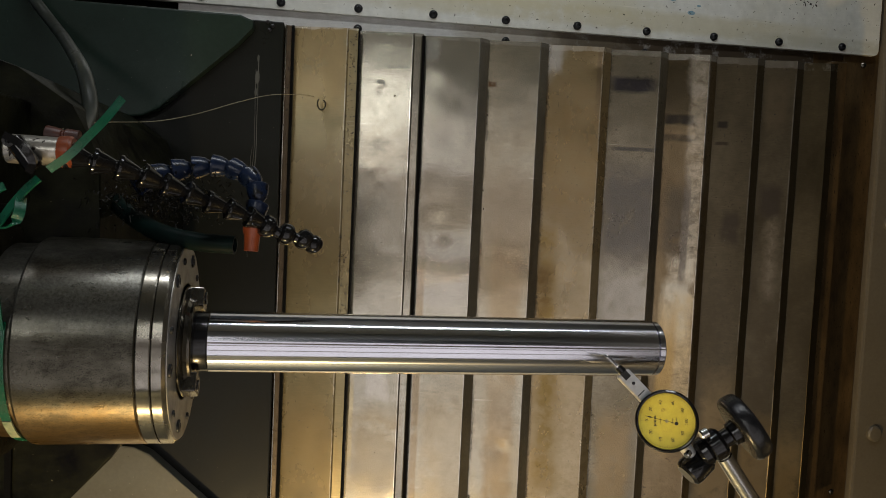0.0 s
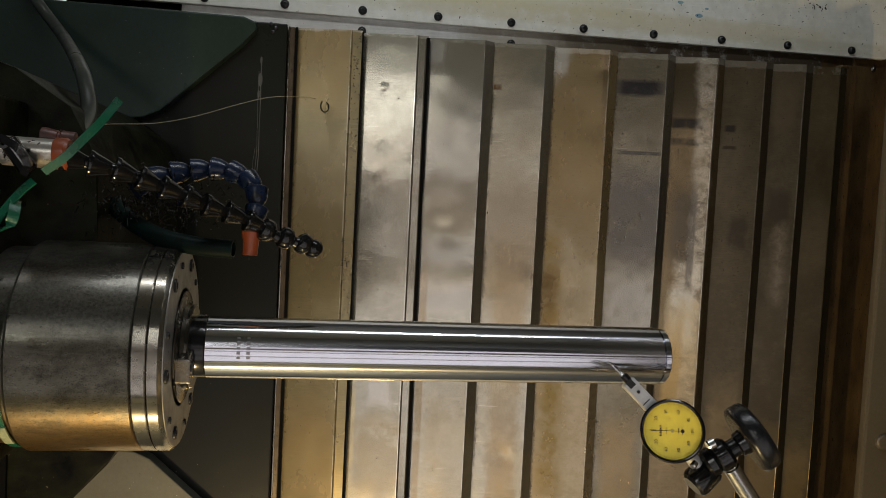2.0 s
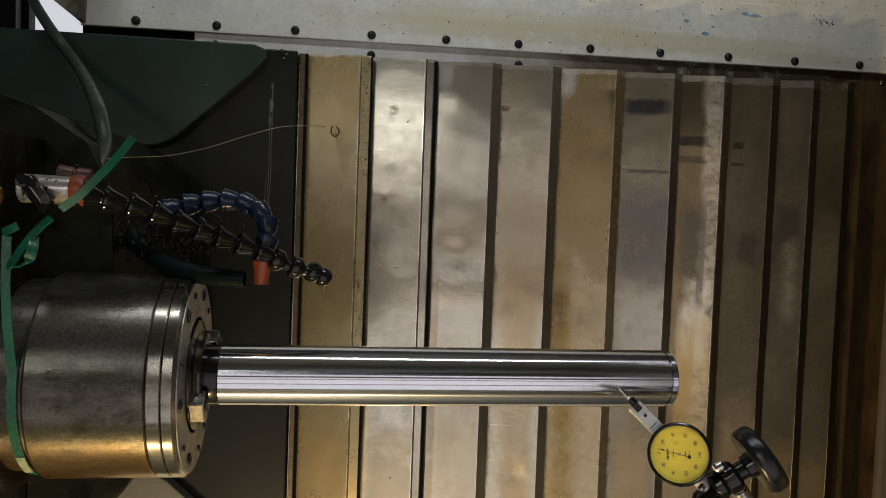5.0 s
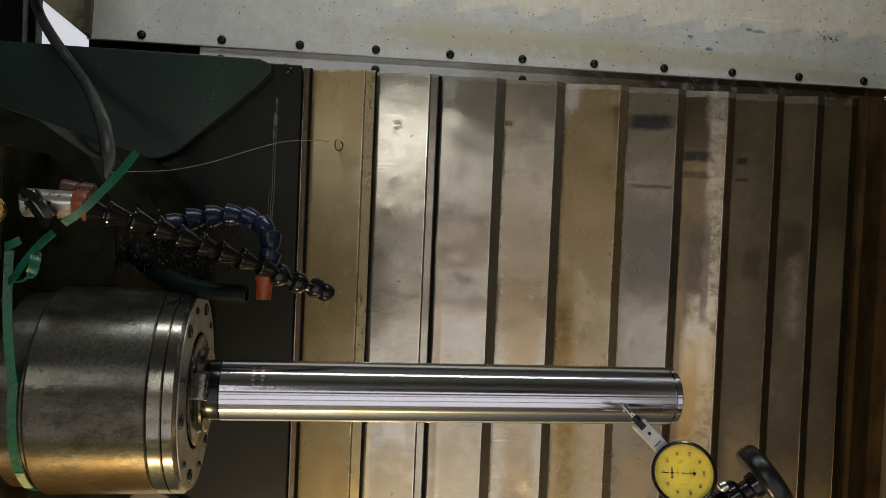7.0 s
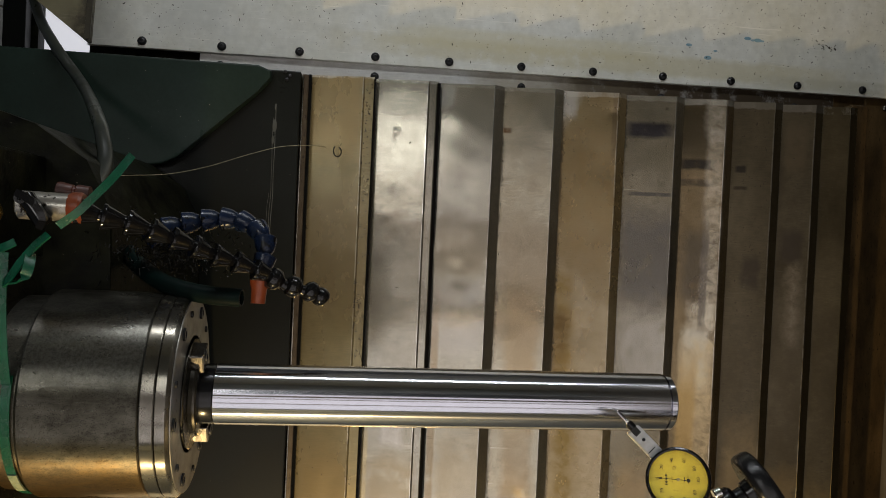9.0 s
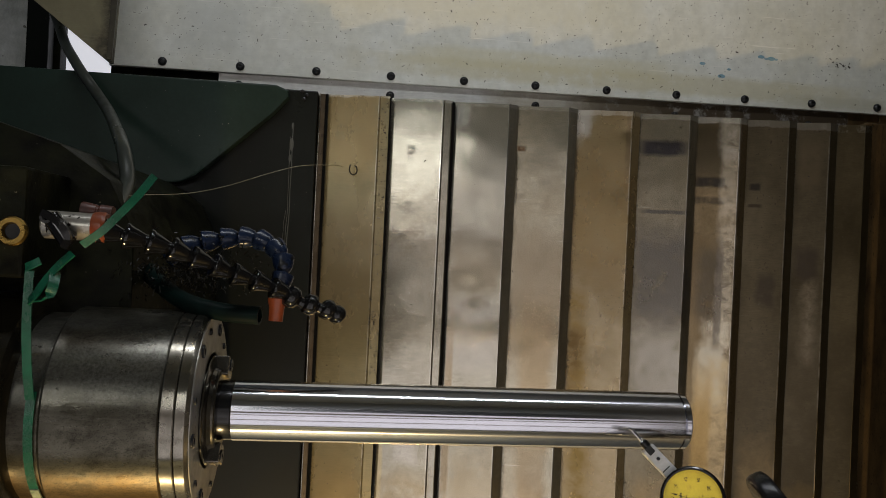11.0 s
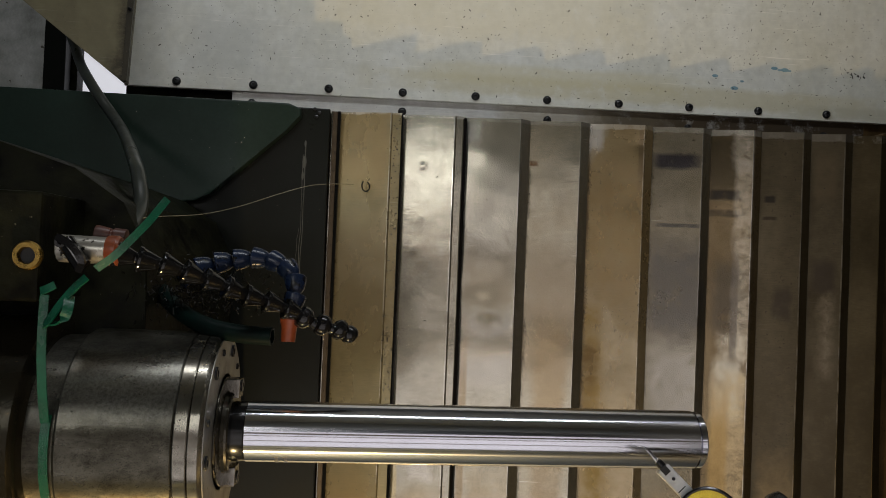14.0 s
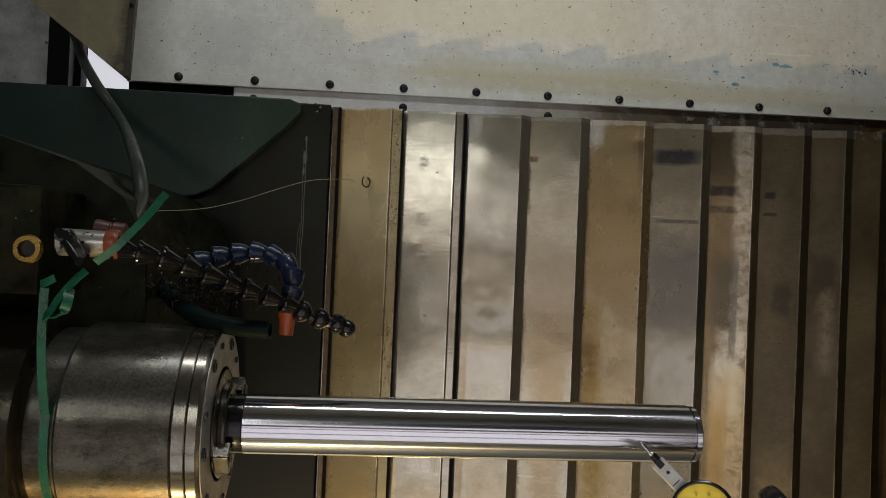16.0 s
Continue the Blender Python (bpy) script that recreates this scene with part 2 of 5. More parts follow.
M_HUB = surface("drive_hub_steel", (0.14, 0.13, 0.11), (0.06, 0.052, 0.04), 0.95, 0.22, 50.0, 0.6)
M_ETCH = plain("etched_steel", (0.24, 0.235, 0.24), 0.8, 0.42)
M_KEY = surface("key_steel", (0.23, 0.215, 0.19), (0.10, 0.085, 0.065), 0.95, 0.24, 90.0, 0.8)
M_BLACKEN = plain("black_oxide", (0.012, 0.012, 0.013), 0.3, 0.20)
M_BLACKSCREW = plain("black_screw", (0.022, 0.022, 0.024), 0.4, 0.34)
M_SOCKET = plain("socket_dark", (0.004, 0.004, 0.004), 0.0, 0.6)
M_BLACKPLASTIC = surface("black_plastic", (0.005, 0.005, 0.0055), (0.010, 0.009, 0.008), 0.0, 0.11, 40.0, 0.6, sheen=0.38, rough_var=0.05)
M_BLUEPLASTIC = surface("blue_plastic", (0.010, 0.020, 0.052), (0.005, 0.008, 0.014), 0.0, 0.28, 70.0, 1.0, ((0.004, 0.004, 0.004), 160.0, 0.60), sheen=0.35)
M_ORANGE = surface("orange_plastic", (0.25, 0.052, 0.014), (0.09, 0.024, 0.010), 0.0, 0.40, 60.0, 0.8)
# darker copy of the orange: the cap's shade put into its colour
M_SHADEORANGE = surface("shaded_orange_plastic", (0.075, 0.016, 0.007), (0.018, 0.008, 0.005), 0.0, 0.5, 70.0, 0.9)
M_GREENPIPE = surface("dark_green_pipe", (0.003, 0.010, 0.0085), (0.0015, 0.003, 0.0025), 0.0, 0.5, 60.0, 1.0, sheen=0.08)
M_HOSE = surface("grey_rubber_hose", (0.030, 0.035, 0.028), (0.013, 0.014, 0.010), 0.0, 0.36, 40.0, 0.8)
M_STRAP = surface("green_strap", (0.007, 0.105, 0.052), (0.003, 0.026, 0.014), 0.0, 0.26, 70.0, 0.7, None, 0.5, (1, 1, 1), 0.1, 900.0)
M_STRAPPALE = surface("pale_strap_back", (0.40, 0.42, 0.26), (0.06, 0.13, 0.06), 0.0, 0.30, 420.0, 1.0)
M_BRASS = surface("brass", (0.50, 0.32, 0.085), (0.09, 0.055, 0.018), 1.0, 0.30, 90.0, 0.7)
M_CHROME = plain("chrome", (0.72, 0.71, 0.69), 1.0, 0.14, 0.03)
M_FITTING = surface("fitting_steel", (0.50, 0.48, 0.43), (0.08, 0.062, 0.035), 0.6, 0.30, 70.0, 0.8, ((0.02, 0.015, 0.01), 240.0, 0.62))
M_THREAD = plain("straw_swarf", (0.30, 0.26, 0.16), 0.4, 0.35)
M_CURL = surface("burnt_swarf", (0.007, 0.0065, 0.005), (0.003, 0.003, 0.002), 0.0, 0.36, sheen=0.2)
M_CHIP = plain("dark_chips", (0.030, 0.024, 0.015), 0.3, 0.4)
M_BRIGHTCHIP = plain("bright_chips", (0.7, 0.66, 0.55), 0.9, 0.22)
M_RODSTEEL = plain("satin_rod", (0.60, 0.58, 0.55), 1.0, 0.26)
M_KNOB = surface("black_bakelite", (0.008, 0.008, 0.009), (0.010, 0.010, 0.010), 0.0, 0.24, 60.0, 0.7, None, 0.4, (1, 1, 1), 0.04, 480.0, 0.4)
M_GREYBODY = plain("satin_grey_body", (0.56, 0.57, 0.57), 0.45, 0.38)
M_YELLOW = plain("yellow_dial", (0.74, 0.60, 0.045), 0.0, 0.55, 0.01)
M_INK = plain("dial_ink", (0.020, 0.017, 0.008), 0.0, 0.5)
M_INKPALE = plain("faint_dial_ink", (0.36, 0.27, 0.03), 0.0, 0.5)
M_WALL = surface("enclosure_paint", (0.24, 0.285, 0.325), (0.17, 0.18, 0.18), 0.0, 0.5, 5.0, 0.6)
M_REAR = surface("pale_rear_paint", (0.66, 0.67, 0.64), (0.20, 0.20, 0.17), 0.0, 0.5, 16.0, 1.0, ((0.12, 0.11, 0.09), 90.0, 0.70))
M_TABLE = surface("table_iron", (0.20, 0.19, 0.17), (0.10, 0.085, 0.06), 0.7, 0.4, 12.0, 0.7)
M_FLOOR = surface("shop_floor", (0.22, 0.22, 0.21), (0.12, 0.12, 0.11), 0.0, 0.6, 3.0, 0.7)
M_BROWN = surface("oil_brown_sheet", (0.160, 0.100, 0.042), (0.030, 0.018, 0.008), 0.45, 0.36, 14.0, 1.0, ((0.02, 0.012, 0.006), 200.0, 0.66), 0.2, (1, 1, 3))
M_BEDGREY = surface("bed_grey_paint", (0.17, 0.145, 0.105), (0.12, 0.095, 0.06), 0.0, 0.45, 9.0, 0.7)
M_RUSTY = surface("rusty_edge", (0.085, 0.062, 0.036), (0.03, 0.02, 0.01), 0.5, 0.42, 60.0, 0.9, ((0.03, 0.02, 0.01), 260.0, 0.62), 0.4)
M_GAP = surface("gap_black", (0.004, 0.004, 0.004), (0.002, 0.002, 0.002), 0.0, 0.7, sheen=0.05)
M_DRIP = plain("dried_drip", (0.075, 0.078, 0.068), 0.0, 0.4)
M_DIALCAP = plain("brushed_cap", (0.42, 0.36, 0.16), 0.3, 0.4)
M_BLUEINK = surface("blue_marking_paste", (0.12, 0.27, 0.34), (0.36, 0.45, 0.47), 0.0, 0.5, 240.0, 0.9)
M_GLASSDAY, _n, _l, _b = material("daylight_beyond")
_b.inputs["Emission Color"].default_value = (0.93, 0.93, 1.0, 1)
_b.inputs["Emission Strength"].default_value = 0.62

# the ground test bar: fine rings of grinding round the axis
M_BAR, N, L, B = material("ground_bar_steel")
B.inputs["Metallic"].default_value = 1.0
B.inputs["Roughness"].default_value = 0.15
turned(N, L, B, 1.0)
_g = noise_of(N, L, coords(N, L, (1, 1, 900)), 3.0, 3)
_w = noise_of(N, L, coords(N, L, (1, 1, 1)), 60.0, 4)
L.new(blend(N, L, ramp(N, L, _w, [(0.3, grey(0.0)), (0.8, grey(0.35))]), (0.66, 0.66, 0.715), (0.53, 0.53, 0.575)), B.inputs["Base Color"])
relief(N, L, B, _g, 0.05, 0.0002)


# ---------------------------------------------------------------- building helpers
ORIGIN = {}


def thing(name, at, label, category, group="", kind=""):
    ob = new(name)
    ob.empty_display_size = 0.02
    ob.location = at
    ORIGIN[ob] = Vector(at)
    return tagged(ob, label, category, group, kind)


def part(name, bm, mat, parent=None, label="", origin=None, smooth=None):
    """Links bm, built in world places, as one mesh under a thing or a part."""
    at = Vector(origin) if origin is not None else (ORIGIN[parent].copy() if parent else Vector())
    bmesh.ops.translate(bm, vec=-at, verts=bm.verts)
    bmesh.ops.recalc_face_normals(bm, faces=bm.faces)
    me = bpy.data.meshes.new(name)
    bm.to_mesh(me)
    bm.free()
    me.materials.append(mat)
    ob = new(name, me)
    if smooth is not None:
        me.shade_smooth()
        me.set_sharp_from_angle(angle=radians(smooth))
    ORIGIN[ob] = at
    if parent:
        ob.parent = parent
        ob.location = at - ORIGIN[parent]
    else:
        ob.location = at
    return tagged(ob, label)


def single(name, bm, mat, label, category, kind="", origin=(0, 0, 0), smooth=None):
    return tagged(part(name, bm, mat, None, "", origin, smooth), label, category, "", kind)


def axis_frame(p, d):
    """A frame at p whose z runs along d."""
    return Matrix.Translation(p) @ Vector(d).normalized().to_track_quat("Z", "Y").to_matrix().to_4x4()


def box(bm, x0, x1, y0, y1, z0, z1, bevel=0.0):
    m = Matrix.LocRotScale(((x0 + x1) / 2, (y0 + y1) / 2, (z0 + z1) / 2), None, (x1 - x0, y1 - y0, z1 - z0))
    made = bmesh.ops.create_cube(bm, size=1, matrix=m)["verts"]
    if bevel:
        bmesh.ops.bevel(bm, geom=list({e for v in made for e in v.link_edges}), offset=bevel, segments=2, affect="EDGES", profile=0.6)
    return bm


def lathe(bm, frame_, profile, steps=48):
    """profile: (radius, height) along the frame's z; closed at both ends."""
    rings = []
    for r, h in profile:
        if r < 1e-6:
            rings.append([bm.verts.new(frame_ @ Vector((0, 0, h)))])
        else:
            rings.append([bm.verts.new(frame_ @ Vector((r * math.cos(math.tau * k / steps), r * math.sin(math.tau * k / steps), h))) for k in range(steps)])
    for a, b in zip(rings, rings[1:]):
        for k in range(steps):
            j = (k + 1) % steps
            if len(a) == 1 and len(b) > 1:
                bm.faces.new((a[0], b[j], b[k]))
            elif len(b) == 1 and len(a) > 1:
                bm.faces.new((a[k], a[j], b[0]))
            elif len(a) > 1:
                bm.faces.new((a[k], a[j], b[j], b[k]))
    for ring, flip in ((rings[0], True), (rings[-1], False)):
        if len(ring) > 1:
            bm.faces.new(ring[::-1] if flip else ring)
    return bm


def rod(bm, a, b, r, steps=24, chamfer=0.0):
    d = Vector(b) - Vector(a)
    c = chamfer
    return lathe(bm, axis_frame(a, d), [(0, 0), (r - c, 0), (r, c), (r, d.length - c), (r - c, d.length), (0, d.length)] if c else [(0, 0), (r, 0), (r, d.length), (0, d.length)], steps)


def spline(points, per=8):
    """A smooth line through points."""
    p = [Vector(q) for q in points]
    p = [2 * p[0] - p[1]] + p + [2 * p[-1] - p[-2]]
    out = []
    for i in range(1, len(p) - 2):
        for k in range(per):
            t = k / per
            out.append(0.5 * ((2 * p[i]) + (p[i + 1] - p[i - 1]) * t + (2 * p[i - 1] - 5 * p[i] + 4 * p[i + 1] - p[i + 2]) * t * t
                              + (3 * p[i] - p[i - 1] - 3 * p[i + 1] + p[i + 2]) * t ** 3))
    return out + [p[-2]]


def tube(bm, points, r, steps=12, hollow=0.0):
    """A round hose along points; hollow: an inner radius seen at its last end."""
    rings, side = [], Vector((0.3, -0.8, 0.5))
    n = len(points)
    for i, p in enumerate(points):
        d = (points[min(i + 1, n - 1)] - points[max(i - 1, 0)]).normalized()
        side = (side - d * side.dot(d)).normalized()
        up = d.cross(side)
        rings.append((p, side.copy(), up, d))
    loops = [[bm.verts.new(p + r * (math.cos(math.tau * k / steps) * s + math.sin(math.tau * k / steps) * u)) for k in range(steps)] for p, s, u, d in rings]
    if hollow:
        p, s, u, d = rings[-1]
        for rr, back in ((hollow, 0.0), (hollow, 0.012)):
            loops.append([bm.verts.new(p - d * back + rr * (math.cos(math.tau * k / steps) * s + math.sin(math.tau * k / steps) * u)) for k in range(steps)])
    for a, b in zip(loops, loops[1:]):
        for k in range(steps):
            bm.faces.new((a[k], a[(k + 1) % steps], b[(k + 1) % steps], b[k]))
    bm.faces.new(loops[0][::-1])
    bm.faces.new(loops[-1])
    return bm


def plate(bm, outline, y0, y1, bevel=0.0):
    """An upright plate: outline in (x, z), from y0 (front) to y1."""
    front = [bm.verts.new((x, y0, z)) for x, z in outline]
    back = [bm.verts.new((x, y1, z)) for x, z in outline]
    f = [bm.faces.new(front), bm.faces.new(back[::-1])]
    n = len(front)
    for k in range(n):
        f.append(bm.faces.new((front[k], back[k], back[(k + 1) % n], front[(k + 1) % n])))
    if bevel:
        bmesh.ops.bevel(bm, geom=list(f[0].edges), offset=bevel, segments=2, affect="EDGES", profile=0.6)
    return bm


def ribbon(bm, points, width, face, thick=0.0005):
    """A flat strap along points; face: the way its flat side looks (one, or one for each point)."""
    n, rows = len(points), []
    for i, p in enumerate(points):
        d = (points[min(i + 1, n - 1)] - points[max(i - 1, 0)]).normalized()
        f = Vector(face[i] if isinstance(face, list) else face)
        f = (f - d * f.dot(d)).normalized()
        s = d.cross(f) * width / 2
        rows.append([bm.verts.new(p + q) for q in (-s + f * thick, s + f * thick, s - f * thick, -s - f * thick)])
    for a, b in zip(rows, rows[1:]):
        for k in range(4):
            bm.faces.new((a[k], a[(k + 1) % 4], b[(k + 1) % 4], b[k]))
    bm.faces.new(rows[0][::-1])
    bm.faces.new(rows[-1])
    return bm


def fresh():
    return bmesh.new()


def button_screw(parent, x, y, z, r=0.0052, tilt=0.0):
    """A domed socket screw whose head looks towards -y."""
    f = axis_frame((x, y, z), (0, -1, 0))
    head = part("screw", lathe(fresh(), f, [(0, -0.001), (r, -0.001), (r, 0.0008), (r * 0.9, 0.0022), (r * 0.62, 0.0034), (r * 0.42, 0.0037), (r * 0.42, 0.0018), (0, 0.0018)], 20), M_BLACKSCREW, parent, origin=(x, y, z), smooth=35)
    return head


def socket_screw(parent, p, d, r, mat=M_BLACKSCREW):
    """A cylinder-head socket screw at p that looks along d."""
    return part("screw", lathe(fresh(), axis_frame(p, d), [(0, -0.002), (r, -0.002), (r, 0.0006), (r * 0.9, 0.001), (r * 0.55, 0.001), (r * 0.5, -0.0015), (0, -0.0015)], 18), mat, parent, origin=p, smooth=35)


# ---------------------------------------------------------------- setting
single("floor", box(fresh(), -2.4, 2.4, -3.2, 1.6, -0.1, 0.0), M_FLOOR, "worn grey concrete workshop floor", "floor", "structure")
single("wall_left", box(fresh(), -0.95, -0.92, -0.75, 1.5, 0, 2.35), M_WALL, "grey painted side wall of the machine enclosure", "wall", "structure")
single("wall_right", box(fresh(), 0.92, 0.95, -0.75, 1.5, 0, 2.35), M_WALL, "grey painted side wall of the machine enclosure", "wall", "structure")
single("wall_back", box(fresh(), -0.919, 0.40, 1.30, 1.33, 0, 2.35), M_WALL, "grey painted back wall behind the machine column", "wall", "structure")
single("backdrop", plate(fresh(), [(0.36, 1.6), (0.919, 1.6), (0.919, 2.34), (0.36, 2.34)], 1.36, 1.37), M_GLASSDAY, "bright white daylight beyond the machine", "backdrop", "structure")
single("ceiling", box(fresh(), -0.95, 0.95, 0.5, 1.5, 2.352, 2.38), M_WALL, "grey painted roof sheet of the enclosure", "ceiling", "structure")
for nm, x0, x1, y0, y1 in (("wall_shop_back", -2.4, 2.4, -3.2, -3.15), ("wall_shop_left", -2.4, -2.35, -3.149, 1.6), ("wall_shop_right", 2.35, 2.4, -3.149, 1.6)):
    single(nm, box(fresh(), x0, x1, y0, y1, 0.001, 3.2), M_WALL, "pale grey workshop wall", "wall", "structure")

# unseen front walls round the open door, and posts beyond, added to darken reflections
single("unseen_wall_right", box(fresh(), 0.42, 0.919, -0.78, -0.75, 0.001, 2.35), M_WALL, "unseen grey front wall added to darken reflections", "wall", "structure")
single("unseen_wall_left", box(fresh(), -0.919, -0.74, -0.78, -0.75, 0.001, 2.35), M_WALL, "unseen grey front wall added to darken reflections", "wall", "structure")
# unseen posts before the door light, placed to reflect as dark bands
for x0, x1 in ((0.065, 0.200), (-0.120, -0.065), (-0.60, -0.55)):
    single("dark_post", box(fresh(), x0, x1, -1.45, -1.40, 0.001, 2.60), M_BEDGREY, "unseen grey post added for dark bands in reflections", "door post", "structure")

# machine table on its saddle, under the bar
table = thing("machine_table", (0, -0.25, 0.0), "grey cast-iron machine table with T-slots", "machine table")
bm = fresh()
for k in range(5):
    y0 = -0.60 + k * 0.14
    box(bm, -0.60, 0.60, y0, y0 + 0.122, 0.79, 0.84, 0.002)
box(bm, -0.60, 0.60, -0.60, 0.082, 0.74, 0.788)
part("tabletop", bm, M_TABLE, table)
part("saddle", box(fresh(), -0.45, 0.45, -0.55, 0.06, 0.0, 0.738, 0.01), M_BEDGREY, table)

# ---------------------------------------------------------------- column: sheets beside the way cover
SCREW_Z0, SCREW_PITCH = 0.7652, 0.0920
for side, sgn in (("right", 1), ("left", -1)):
    sheet = thing("column_sheet", (sgn * 0.4, 0.42, 0.71), "pale grey painted steel sheet with black screws and specks of dirt", "steel sheet")
    out = [(sgn * 0.3225, 0.716), (sgn * 0.3145, 1.738), (sgn * 0.62, 1.738), (sgn * 0.62, 0.712), (sgn * 0.329, 0.7095), (sgn * 0.3245, 0.7115)]
    part("sheet", plate(fresh(), out if sgn > 0 else out[::-1], 0.415, 0.421, 0.0012), M_PANEL, sheet, origin=(0, 0, 0))
    for k in range(11):
        button_screw(sheet, sgn * (0.3305 - 0.0075 * k / 10), 0.4148, SCREW_Z0 + SCREW_PITCH * min(k, 5) + 0.0904 * max(k - 5, 0))
    under = thing("lower_sheet", (sgn * 0.30, 0.44, 0.71), "bare steel sheet strip screwed below the painted sheet", "steel sheet")
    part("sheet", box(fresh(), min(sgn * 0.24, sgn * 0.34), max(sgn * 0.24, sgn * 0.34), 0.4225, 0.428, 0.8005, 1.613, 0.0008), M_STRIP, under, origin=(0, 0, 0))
    for k in range(5):
        button_screw(under, sgn * 0.3030, 0.4223, 0.8560 + 0.1832 * k)
# column in the black casting material: the recess's shade is in its colour
single("column", box(fresh(), -0.60, 0.60, 0.445, 0.85, 0.0, 1.745, 0.001), M_CAST, "machine column behind the covers, shade put into its dark colour", "machine column")

# cream guard sheet over the open corner above the column
guard = thing("guard_sheet", (0.38, 0.38, 1.74), "cream painted guard sheet with a slanting grimy edge", "guard sheet")
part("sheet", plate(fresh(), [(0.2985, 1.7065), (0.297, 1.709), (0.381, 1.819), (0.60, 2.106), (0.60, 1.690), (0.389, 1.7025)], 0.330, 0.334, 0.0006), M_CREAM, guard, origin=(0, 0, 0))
part("fold", plate(fresh(), [(0.300, 1.7068), (0.301, 1.7125), (0.389, 1.7095), (0.60, 1.698), (0.60, 1.6905), (0.389, 1.7028)], 0.3265, 0.3295, 0.0004), M_GRIME, guard, "grimy folded edge")
button_screw(guard, 0.378, 0.3262, 1.7065, 0.0022)
# things beyond the gap
far = thing("rear_cover", (0.46, 0.9, 1.9), "grey painted rear cover with a dark pillar beside it", "machine cover")
part("cover_sheet", box(fresh(), 0.36, 0.75, 0.90, 0.91, 2.036, 2.34, 0.002), M_REAR, far)
part("pillar", box(fresh(), 0.36, 0.75, 0.895, 0.92, 1.998, 2.0355, 0.001), M_DARK, far)
part("pillar", box(fresh(), 0.36, 0.75, 0.93, 0.96, 1.990, 2.020, 0.001), M_CAST, far)

